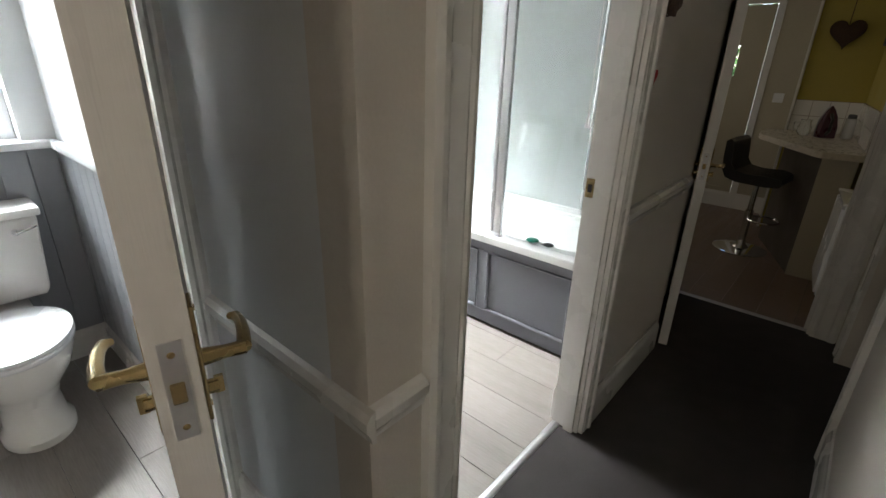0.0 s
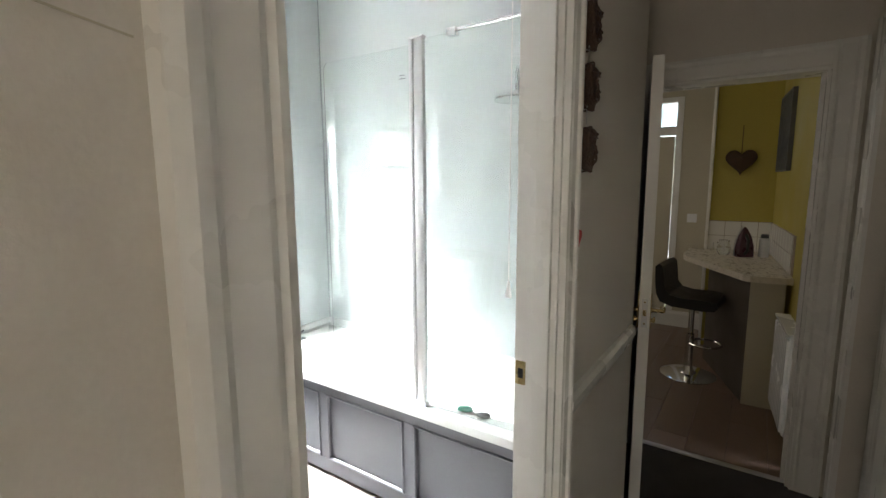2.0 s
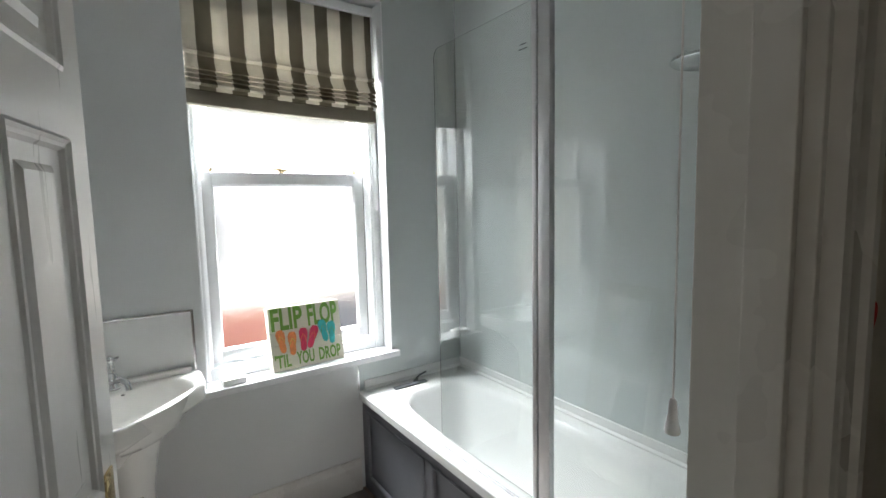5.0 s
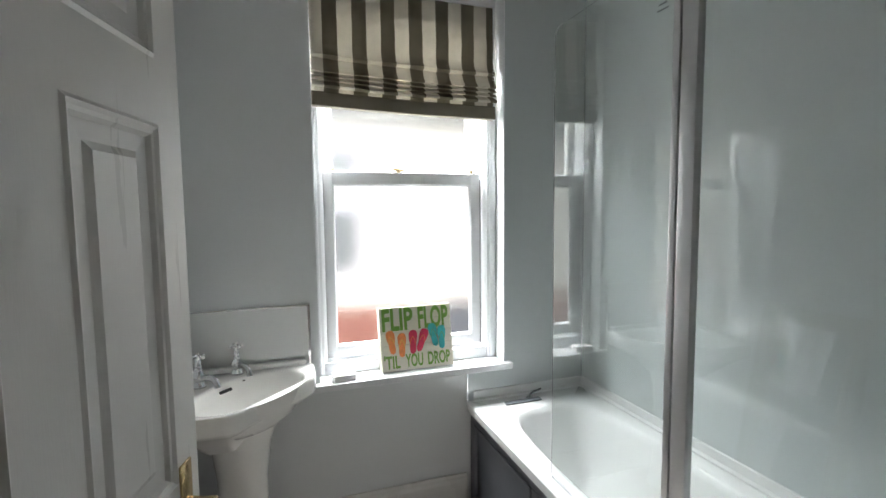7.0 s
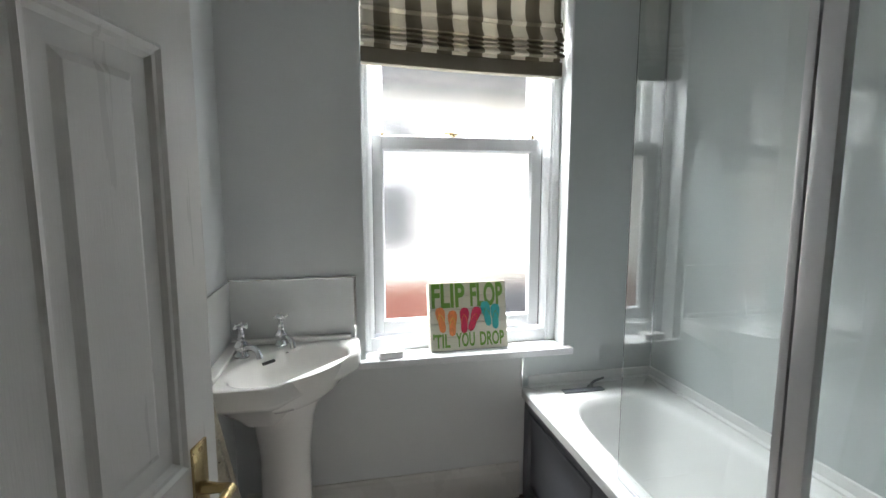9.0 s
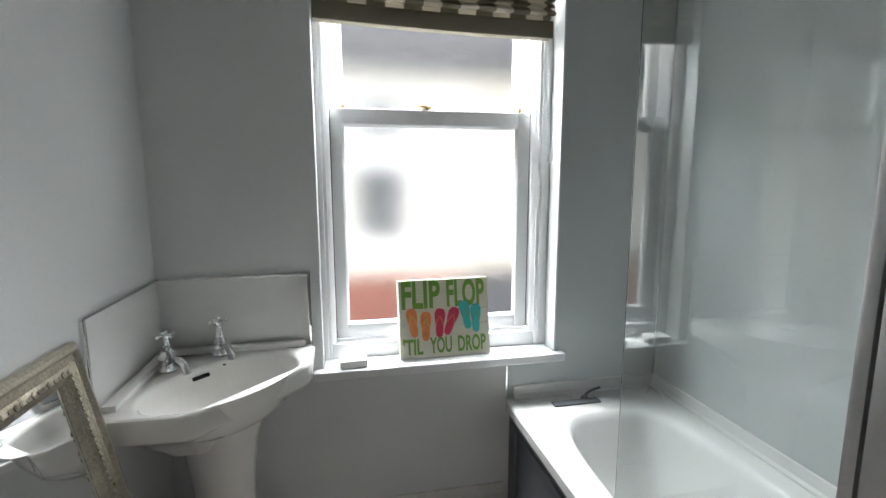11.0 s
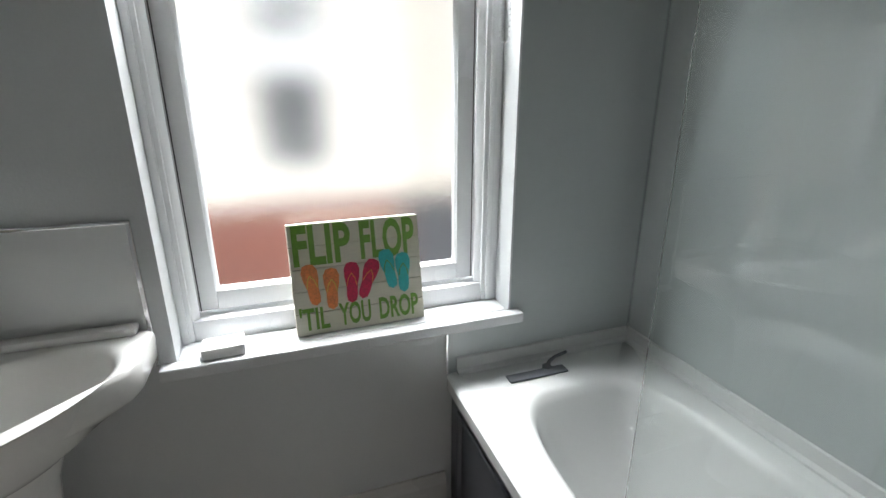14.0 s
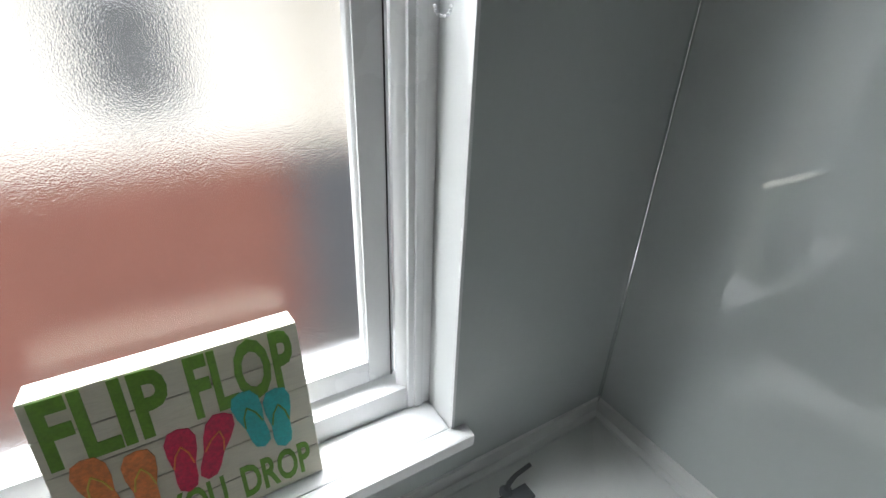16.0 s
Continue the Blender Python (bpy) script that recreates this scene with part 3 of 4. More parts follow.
for sgn in (-1, 1):
    for k in range(70):
        z = 0.50 - k * 0.0134
        bmesh.ops.create_icosphere(bm, subdivisions=1, radius=0.0028, matrix=Matrix.Translation((0.028, 0.428 + sgn * 0.012, z)))
for k in range(8):
    a = math.pi * k / 7
    bmesh.ops.create_icosphere(bm, subdivisions=1, radius=0.0028, matrix=Matrix.Translation((0.028, 0.428 + 0.012 * math.cos(a), -0.437 - 0.012 * math.sin(a))))
part("bead_chain", bm, M_UPVC, blind, "white beaded pull chain", True)

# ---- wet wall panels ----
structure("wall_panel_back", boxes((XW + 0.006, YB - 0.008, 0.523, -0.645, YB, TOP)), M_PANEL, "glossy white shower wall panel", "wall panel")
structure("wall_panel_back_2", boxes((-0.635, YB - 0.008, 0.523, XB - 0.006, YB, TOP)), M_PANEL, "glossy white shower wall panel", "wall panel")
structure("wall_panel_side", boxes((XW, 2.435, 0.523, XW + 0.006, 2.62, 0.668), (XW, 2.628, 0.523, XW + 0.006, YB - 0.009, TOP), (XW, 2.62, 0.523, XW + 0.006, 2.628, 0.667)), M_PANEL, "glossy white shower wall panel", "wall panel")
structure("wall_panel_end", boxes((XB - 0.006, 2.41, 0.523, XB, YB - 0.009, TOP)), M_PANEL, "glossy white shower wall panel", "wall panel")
structure("trim_panel_corner", boxes((XW + 0.006, YB - 0.016, 0.526, XW + 0.014, YB - 0.008, TOP), bevel=0.002), M_CHROME, "chrome corner trim of the wall panels", "trim")
structure("trim_panel_joint", boxes((-0.645, YB - 0.011, 0.526, -0.635, YB, TOP), bevel=0.002), M_CHROME, "chrome joint trim of the wall panels", "trim")
structure("trim_panel_edge", boxes((XW, 2.427, 0.523, XW + 0.009, 2.435, 0.660), bevel=0.002), M_CHROME, "chrome edge trim of the wall panels", "trim")
structure("trim_reveal", boxes((XW, WY1 - 0.001, 0.702, XW + 0.007, WY1 + 0.006, 2.46), bevel=0.0015), M_UPVC, "white corner bead at the window reveal", "trim")

# ---- bath ----
bath = thing("bath", (0, 0, 0), "white acrylic bath with grey panelled front", "bath")
BX0, BX1, BY0, BY1, BZ = XW + 0.002, XB - 0.004, 2.425, YB - 0.003, 0.523


def sup(cx, cy, hx, hy, z, p, n=72, skew=0.0):
    out = []
    for i in range(n):
        a = 2 * math.pi * i / n
        c, s = math.cos(a), math.sin(a)
        out.append((cx + hx * math.copysign(abs(c) ** (2 / p), c) + skew, cy + hy * math.copysign(abs(s) ** (2 / p), s), z))
    return out


cx, cy, hx, hy = (BX0 + BX1) / 2, (BY0 + BY1) / 2, (BX1 - BX0) / 2, (BY1 - BY0) / 2
ix, iy = cx + 0.03, cy + 0.005
loops = [sup(cx, cy, hx, hy, BZ - 0.04, 60), sup(cx, cy, hx, hy, BZ - 0.006, 60), sup(cx, cy, hx - 0.005, hy - 0.005, BZ, 50),
         sup(ix, iy, hx - 0.135, hy - 0.085, BZ, 4.5), sup(ix, iy, hx - 0.15, hy - 0.098, BZ - 0.008, 4.5), sup(ix, iy, hx - 0.165, hy - 0.108, BZ - 0.03, 4.4),
         sup(ix + 0.02, iy, hx - 0.21, hy - 0.13, BZ - 0.15, 4.2), sup(ix + 0.05, iy, hx - 0.28, hy - 0.155, BZ - 0.30, 4.0), sup(ix + 0.06, iy, hx - 0.34, hy - 0.19, BZ - 0.375, 3.6), sup(ix + 0.06, iy, hx - 0.45, hy - 0.25, BZ - 0.395, 3.0)]
part("tub", rings(bmesh.new(), loops, False, True), M_BATH, bath, "white acrylic tub", True)
bm = moulded(bmesh.new(), [(0, 0), (0.022, 0), (0.02, 0.006), (0.008, 0.012), (0.006, 0.045), (0, 0.048)], (BX0 + 0.004, BY0 + 0.035, BZ + 0.001), (BX0 + 0.004, BY1, BZ + 0.001), (1, 0, 0), (0, 0, 1))
moulded(bm, [(0, 0), (0.022, 0), (0.02, 0.006), (0.008, 0.012), (0.006, 0.045), (0, 0.048)], (BX0, BY1 - 0.006, BZ + 0.001), (BX1, BY1 - 0.006, BZ + 0.001), (0, -1, 0), (0, 0, 1))
part("sealing_strip", bm, M_BATH, bath, "white upstand strip along the walls")
fy = BY0 + 0.022
part("front_board", boxes((BX0 + 0.002, fy + 0.012, 0, BX1, fy + 0.024, BZ - 0.04)), M_GREY, bath, "dark grey painted board")
rails = [(BX0 + 0.002, 0.0, BX1, 0.075), (BX0 + 0.002, BZ - 0.095, BX1, BZ - 0.041)]
xs = [BX0 + 0.03, -1.42, -0.87, -0.32, BX1 - 0.03]
for x0, z0, x1, z1 in rails:
    part("rail", boxes((x0, fy, z0, x1, fy + 0.012, z1), bevel=0.002), M_GREY, bath)
for x in xs:
    part("stile", boxes((x - 0.03, fy, 0.076, x + 0.03, fy + 0.012, BZ - 0.096), bevel=0.002), M_GREY, bath)
for a, b in zip(xs, xs[1:]):
    bm = bmesh.new()
    prof = [(0.0, 0), (0.004, 0.0), (0.007, 0.004), (0.003, 0.010), (-0.006, 0.014), (-0.006, 0)]
    z0, z1, y = 0.076, BZ - 0.096, fy
    moulded(bm, prof, (a + 0.03, y, z0), (a + 0.03, y, z1), (0, -1, 0), (1, 0, 0))
    moulded(bm, prof, (b - 0.03, y, z0), (b - 0.03, y, z1), (0, -1, 0), (-1, 0, 0))
    moulded(bm, prof, (a + 0.03, y, z0), (b - 0.03, y, z0), (0, -1, 0), (0, 0, 1))
    moulded(bm, prof, (a + 0.03, y, z1), (b - 0.03, y, z1), (0, -1, 0), (0, 0, -1))
    part("panel_moulding", bm, M_GREY, bath)
bm = lathe(bmesh.new(), [(0.032, 0), (0.032, 0.004), (0.02, 0.009), (0.004, 0.01)], n=24, m=Matrix.Translation((ix + 0.06, iy, BZ - 0.394)))
part("waste", bm, M_CHROME, bath, "chrome waste", True)

# ---- shower screen ----
SY = 2.468
screen = thing("shower_screen", (0, 0, 0), "clear glass folding bath screen with aluminium post", "shower screen")
def pane_outline(x0, x1, z0, z1, r):
    pts = [(x1, z0), (x1, z1)]
    pts += [(x0 + r - r * math.sin(a), z1 - r + r * math.cos(a)) for a in np.linspace(0, math.pi / 2, 7)]
    return pts + [(x0, z0)]
UP = pose(0, 0, 0, 90)
part("pane", extrude(bmesh.new(), pane_outline(-1.345, -0.836, BZ + 0.012, 2.015, 0.03), -SY - 0.002, -SY + 0.002, UP), M_CLEAR, screen, "clear glass").visible_shadow = False
part("pane", extrude(bmesh.new(), pane_outline(-0.79, -0.192, BZ + 0.012, 2.03, 0.002), -SY - 0.002, -SY + 0.002, UP), M_CLEAR, screen, "clear glass").visible_shadow = False
bm = bmesh.new()
for a, b in ((-0.848, -0.828), (-0.824, -0.780)):
    box(bm, a, SY - 0.012, BZ + 0.002, b, SY + 0.012, 2.035, bevel=0.005)
post = part("post", bm, M_STEEL, screen, "brushed aluminium hinge post", True)
part("foot_cap", boxes((-0.850, SY - 0.014, BZ, -0.778, SY + 0.014, BZ + 0.02), bevel=0.004), M_UPVC, post, "white plastic foot cap")
part("top_cap", boxes((-0.850, SY - 0.014, 2.036, -0.778, SY + 0.014, 2.044), bevel=0.003), M_STEEL, post)
part("wall_profile", boxes((-0.192, SY - 0.014, BZ + 0.001, XB - 0.007, SY + 0.014, 2.04), bevel=0.004), M_STEEL, screen)
part("seal", boxes((-1.34, SY - 0.004, BZ + 0.001, -0.851, SY + 0.004, BZ + 0.012), bevel=0.002), M_UPVC, screen)
bm = boxes((-0.665, SY - 0.018, 2.015, -0.625, SY + 0.018, 2.045), bevel=0.005)
tube(bm, [(-0.63, SY, 2.038), (-0.4, SY, 2.04), (XB - 0.01, SY, 2.042)], 0.007)
part("stay_bar", bm, M_CHROME, screen, "chrome stay bar and clamp", True)
part("maker_mark", boxes((-0.90, SY - 0.0042, 1.905, -0.875, SY - 0.0034, 1.908), (-0.905, SY - 0.0042, 1.892, -0.87, SY - 0.0034, 1.895)), M_SLATE, screen, "small printed grey mark")

# ---- shower, cord ----
shower = thing("shower", (-0.34, 2.79, 1.82), "chrome overhead rain shower on an arm", "shower")
bm = lathe(bmesh.new(), [(0.092, -0.004), (0.098, 0.0), (0.098, 0.008), (0.03, 0.018), (0.014, 0.04)], (-0.19, 0, 0), 32)
part("rose", bm, M_CHROME, shower, "round chrome rose", True)
bm = tube(bmesh.new(), [(-0.19, 0, 0.035), (-0.19, 0, 0.12), (-0.17, 0, 0.15), (-0.13, 0, 0.16), (0.06, 0, 0.16), (0.10, 0, 0.15), (0.11, 0, 0.12), (0.11, 0, -0.75)], 0.011, 12)
part("riser_pipe", bm, M_CHROME, shower, "chrome riser pipe", True)
bm = tube(bmesh.new(), [(0.10, -0.13, -0.76), (0.10, 0, -0.76), (0.10, 0.13, -0.76)], 0.023, 16)
part("mixer_bar", bm, M_CHROME, shower, "chrome mixer bar", True)
cord = thing("pull_cord", (-0.20, 2.05, 1.17), "white light pull cord with a small toggle", "pull cord")
part("cord", tube(bmesh.new(), [(0, 0, 0.04), (0, 0, 0.8), (0, 0, TOP - 1.17)], 0.0014, 6), M_RIBBON, cord)
part("toggle", lathe(bmesh.new(), [(0.003, 0.045), (0.005, 0.04), (0.006, 0.02), (0.010, 0.004), (0.009, 0.0)], n=14), M_UPVC, cord, "white toggle", True)

# ---- basin ----
basin = thing("corner_basin", (0, 0, 0), "white ceramic corner basin on a pedestal", "basin")
POLY = [(XW + 0.012, YL + 0.012), (-1.60, YL + 0.012), (-1.575, YL + 0.035), (-1.570, 1.43), (-1.585, 1.462), (-1.845, 1.71), (-1.88, 1.722), (XW + 0.035, 1.722), (XW + 0.012, 1.70)]
BC = Vector((-1.80, 1.475))


def to_poly(a, grow=1.0):
    d = Vector((math.cos(a), math.sin(a)))
    best = 9.0
    for p, q in zip(POLY, POLY[1:] + POLY[:1]):
        p, e = Vector(p) - BC, Vector(q) - Vector(p)
        den = d.x * e.y - d.y * e.x
        if abs(den) > 1e-9:
            s, u = (p.x * e.y - p.y * e.x) / den, (p.x * d.y - p.y * d.x) / den
            if s > 0 and -1e-6 <= u <= 1 + 1e-6:
                best = min(best, s)
    return BC + d * best * grow


def oval(k, z, shift=(0, 0)):
    out = []
    for i in range(96):
        a = 2 * math.pi * i / 96
        ca, sa = math.cos(a - radians(135)), math.sin(a - radians(135))
        r = k * (0.232 * 0.142) / math.hypot(0.142 * ca, 0.232 * sa)
        out.append((BC.x + 0.012 + shift[0] + r * math.cos(a), BC.y + 0.012 + shift[1] + r * math.sin(a), z))
    return out


def rim(grow, z, pull=(0, 0)):
    out = []
    for i in range(96):
        p = to_poly(2 * math.pi * i / 96, grow)
        out.append((max(p.x + pull[0], XW + 0.003), max(p.y + pull[1], YL + 0.003), z))
    return out


loops = [rim(0.42, 0.60, (-0.04, -0.04)), rim(0.55, 0.64, (-0.03, -0.03)), rim(0.80, 0.705, (-0.01, -0.01)), rim(0.975, 0.735), rim(0.99, 0.742), rim(1.0, 0.79), rim(0.992, 0.799), rim(0.97, 0.803),
         oval(1.06, 0.802), oval(1.02, 0.799), oval(0.98, 0.79), oval(0.92, 0.75), oval(0.80, 0.70), oval(0.6, 0.672), oval(0.25, 0.668)]
part("bowl", rings(bmesh.new(), loops), M_CHINA, basin, "", True)
bm = boxes((XW + 0.012, YL + 0.012, 0.802, XW + 0.05, 1.69, 0.822), (XW + 0.05, YL + 0.012, 0.802, -1.62, YL + 0.05, 0.822), bevel=0.008)
part("upstand", bm, M_CHINA, basin, "", True)
loops = []
for z, r, dx in ((0, 0.115, 0), (0.02, 0.115, 0), (0.05, 0.10, 0), (0.2, 0.088, 0), (0.45, 0.09, 0), (0.58, 0.108, 0), (0.66, 0.135, 0)):
    loops.append([(-1.865 + r * math.cos(a) * (1.0 if math.cos(a) > 0 else 0.8), 1.44 + r * math.sin(a), z) for a in np.linspace(0, 2 * math.pi, 33)[:-1]])
part("pedestal", rings(bmesh.new(), loops), M_CHINA, basin, "", True)
part("overflow_slot", boxes((-0.026, -0.004, -0.006, 0.026, 0.004, 0.006), bevel=0.003), M_DARK, basin, "dark overflow slot", m=pose(BC.x - 0.078, BC.y - 0.082, 0.775, 42, 0, -45))
part("chain_hole", lathe(bmesh.new(), [(0.005, 0), (0.005, 0.002)], (-1.90, 1.455, 0.799), 10), M_DARK, basin)
part("waste", lathe(bmesh.new(), [(0.022, 0), (0.02, 0.004), (0.004, 0.003)], (BC.x + 0.012, BC.y + 0.012, 0.663), 20), M_CHROME, basin, "chrome waste", True)


def basin_tap(x, y, turn, label):
    t = thing("basin_tap", pose(x, y, 0.803, 0, 0, turn), label, "tap", "basin taps")
    bm = lathe(bmesh.new(), [(0.026, 0), (0.026, 0.006), (0.019, 0.014), (0.017, 0.022), (0.022, 0.032), (0.024, 0.042), (0.019, 0.052), (0.012, 0.062), (0.014, 0.068), (0.010, 0.075), (0.0125, 0.082), (0.009, 0.09), (0.010, 0.097), (0.007, 0.102)], n=20)
    part("body", bm, M_CHROME, t, "", True)
    bm = tube(bmesh.new(), [(0.012, 0, 0.030), (0.035, 0, 0.040), (0.058, 0, 0.042), (0.076, 0, 0.034), (0.086, 0, 0.018), (0.088, 0, 0.008)], [0.012, 0.0115, 0.011, 0.0105, 0.011, 0.012], 14)
    part("spout", bm, M_CHROME, t, "", True)
    bm = lathe(bmesh.new(), [(0.008, 0.102), (0.010, 0.108), (0.010, 0.118), (0.006, 0.123)], n=14)
    for a in range(4):
        c, s = math.cos(a * math.pi / 2), math.sin(a * math.pi / 2)
        tube(bm, [(0.006 * c, 0.006 * s, 0.112), (0.020 * c, 0.020 * s, 0.112), (0.026 * c, 0.026 * s, 0.112), (0.031 * c, 0.031 * s, 0.112)], [0.004, 0.0035, 0.0065, 0.003], 8)
    h = part("cross_handle", bm, M_CHROME, t, "chrome cross-head handle", True)
    part("indice", lathe(bmesh.new(), [(0.006, 0.123), (0.0058, 0.126), (0.002, 0.127)], n=12), M_CHINA, h, "white ceramic button", True)
    return t


basin_tap(-1.875, 1.305, 52, "chrome pillar basin tap with cross handle")
basin_tap(-1.985, 1.425, 35, "chrome pillar basin tap with cross handle")
splash = thing("splashback", (0, 0, 0), "white splashback boards edged with chrome trim", "splashback")
part("board", boxes((XW, YL + 0.009, 0.803, XW + 0.008, 1.702, 1.045)), M_SPLASH, splash)
part("board", boxes((XW, YL, 0.803, -1.61, YL + 0.008, 1.045)), M_SPLASH, splash)
part("edge_trim", boxes((XW, YL + 0.009, 1.045, XW + 0.011, 1.712, 1.053), (XW, 1.702, 0.70, XW + 0.011, 1.712, 1.045), bevel=0.002), M_CHROME, splash, "chrome edge trim")
part("edge_trim", boxes((XW, YL, 1.045, -1.60, YL + 0.011, 1.053), (-1.61, YL, 0.81, -1.60, YL + 0.011, 1.045), bevel=0.002), M_CHROME, splash, "chrome edge trim")

# ---- leaning mirror ----
mirror = thing("leaning_mirror", (0, 0, 0), "ornate antique silver framed mirror leaning on the wall", "mirror")
mirror.matrix_world = pose(-1.322, 1.425, 0.004, 11.0, 0, 0)
MW, MH, FW = 0.213, 1.03, 0.075
FP = [(0.0, 0.0), (0.0, 0.018), (0.006, 0.026), (0.014, 0.028), (0.022, 0.020), (0.040, 0.016), (0.046, 0.022), (0.054, 0.024), (0.060, 0.018), (0.070, 0.010), (FW, 0.006), (FW, 0.0)]
loops = []
for inset, out in FP:
    loops.append([(-MW + inset, out, inset), (MW - inset, out, inset), (MW - inset, out, MH - inset), (-MW + inset, out, MH - inset)])
frame_part = part("mirror_frame", rings(bmesh.new(), loops, False, False), M_FRAME, mirror, "moulded antique silver frame")
bm = bmesh.new()
k = 0
for (ax, az), (bx, bz) in (((-MW + 0.05, 0.05), (-MW + 0.05, MH - 0.05)), ((MW - 0.05, 0.05), (MW - 0.05, MH - 0.05)), ((-MW + 0.05, MH - 0.05), (MW - 0.05, MH - 0.05)), ((-MW + 0.05, 0.05), (MW - 0.05, 0.05))):
    count = int(math.hypot(bx - ax, bz - az) / 0.016)
    for i in range(count):
        f = (i + 0.5) / count
        bmesh.ops.create_icosphere(bm, subdivisions=1, radius=0.0055 + 0.002 * math.sin(i * 2.1), matrix=Matrix.Translation((ax + (bx - ax) * f + 0.002 * math.sin(i * 1.7), 0.024, az + (bz - az) * f)) @ Matrix.Diagonal((1.0, 0.6, 1.2, 1)))
part("ornament", bm, M_FRAME, frame_part, "beaded relief ornament", True)
part("mirror_glass", boxes((-MW + FW - 0.004, 0.001, FW - 0.004, MW - FW + 0.004, 0.005, MH - FW + 0.004)), M_MIRROR, mirror, "mirror glass")
part("backing", boxes((-MW + 0.004, -0.006, 0.004, MW - 0.004, 0.0, MH - 0.004)), M_DARKUNIT, mirror)

# ---- sill things ----
SW, SH = 0.35, 0.296
sign = thing("wooden_sign", pose(-2.074, 2.20, 0.7015, 0, -11, 1.5), "whitewashed wooden block sign with green lettering and sandals", "sign")
for i in range(5):
    part("board", boxes((-0.054, -SW / 2, SH * i / 5 + 0.0008, 0.0, SW / 2, SH * (i + 1) / 5 - 0.0008), bevel=0.0015), M_SIGN, sign)


def lettering(text, width, high, z, y, parent, fat=0.0):
    """Condensed capitals on the block's front, width and height set in metres."""
    cu = bpy.data.curves.new("text", "FONT")
    cu.body, cu.extrude, cu.offset, cu.resolution_u = text, 0.004, fat, 3
    tmp = new("text", cu)
    dg = bpy.context.evaluated_depsgraph_get()
    me = bpy.data.meshes.new_from_object(tmp.evaluated_get(dg))
    bpy.data.objects.remove(tmp)
    xs_, ys_ = [v.co.x for v in me.vertices], [v.co.y for v in me.vertices]
    sx, sy = width / (max(xs_) - min(xs_)), high / (max(ys_) - min(ys_))
    for v in me.vertices:
        v.co = (0.0006 + v.co.z * 0.1, y + (v.co.x - min(xs_)) * sx, z + (v.co.y - min(ys_)) * sy)
    me.materials.append(M_GREEN)
    ob = new("lettering", me)
    ob.parent = parent
    return ob


lettering("FLIP", 0.150, 0.106, 0.186, -SW / 2 + 0.010, sign, 0.032)
lettering("FLOP", 0.152, 0.106, 0.186, -SW / 2 + 0.185, sign, 0.032)
lettering("'TIL", 0.076, 0.062, 0.014, -SW / 2 + 0.010, sign, 0.026)
lettering("YOU", 0.086, 0.062, 0.014, -SW / 2 + 0.112, sign, 0.026)
lettering("DROP", 0.112, 0.062, 0.014, -SW / 2 + 0.222, sign, 0.026)


def sandal(y, z, tilt, mirror_side, material, strap):
    half = [(a * 1.22, b * 1.22) for a, b in [(0.0, 0.046), (0.012, 0.043), (0.018, 0.030), (0.017, 0.012), (0.0125, -0.008), (0.0125, -0.028), (0.010, -0.040), (0.0, -0.046)]]
    outline = half + [(-a * 0.92, b) for a, b in half[-2:0:-1]]
    m = pose(0, y, z, tilt, 0, 0) @ Matrix(((0, 0, 1, 0), (mirror_side, 0, 0, 0), (0, 1, 0, 0), (0, 0, 0, 1)))
    s = part("sandal", extrude(bmesh.new(), outline, 0.0003, 0.0017, m), material, sign, "printed sandal shape")
    bm = bmesh.new()
    for sg in (-1, 1):
        tube(bm, [m @ Vector(q) for q in ((0.0, 0.026, 0.002), (sg * 0.009, 0.012, 0.0025), (sg * 0.0135, -0.008, 0.002))], 0.0013, 6)
    part("strap", bm, strap, s)


for y, z, tilt, side, a, b in ((-0.126, 0.134, 8, 1, M_ORANGE, M_YELST), (-0.075, 0.118, -2, -1, M_ORANGE, M_YELST), (-0.022, 0.128, -3, 1, M_CRIMSON, M_ORANGE), (0.024, 0.132, -22, -1, M_CRIMSON, M_ORANGE), (0.082, 0.152, 10, 1, M_TURQ, M_GREEN), (0.123, 0.138, -1, -1, M_TURQ, M_GREEN)):
    sandal(y, z, tilt, side, a, b)
soap = thing("small_box", pose(-2.058, 1.85, 0.7015, 0, 0, 4), "small white card box on the window sill", "box")
part("carton", boxes((-0.032, -0.048, 0, 0.032, 0.048, 0.026), bevel=0.002), M_SOAP, soap)
part("lid", boxes((-0.0325, -0.0485, 0.02, 0.0325, 0.0485, 0.0272), bevel=0.001), M_SOAP, soap)
sq = thing("squeegee", (-1.945, 2.68, BZ + 0.001), "grey shower squeegee lying on the bath rim", "squeegee")
part("blade", boxes((-0.022, -0.095, 0, 0.014, 0.095, 0.006), bevel=0.002), M_SLATE, sq, "flat grey rubber blade")
bm = tube(bmesh.new(), [(-0.024, 0.045, 0.006), (-0.03, 0.055, 0.02), (-0.034, 0.075, 0.028), (-0.034, 0.115, 0.038)], [0.007, 0.006, 0.005, 0.005], 10)
lathe(bm, [(0.014, 0), (0.014, 0.008), (0.008, 0.012)], (-0.026, 0.045, 0.0), 14)
part("handle", bm, M_SLATE, sq, "dark grey handle", True)
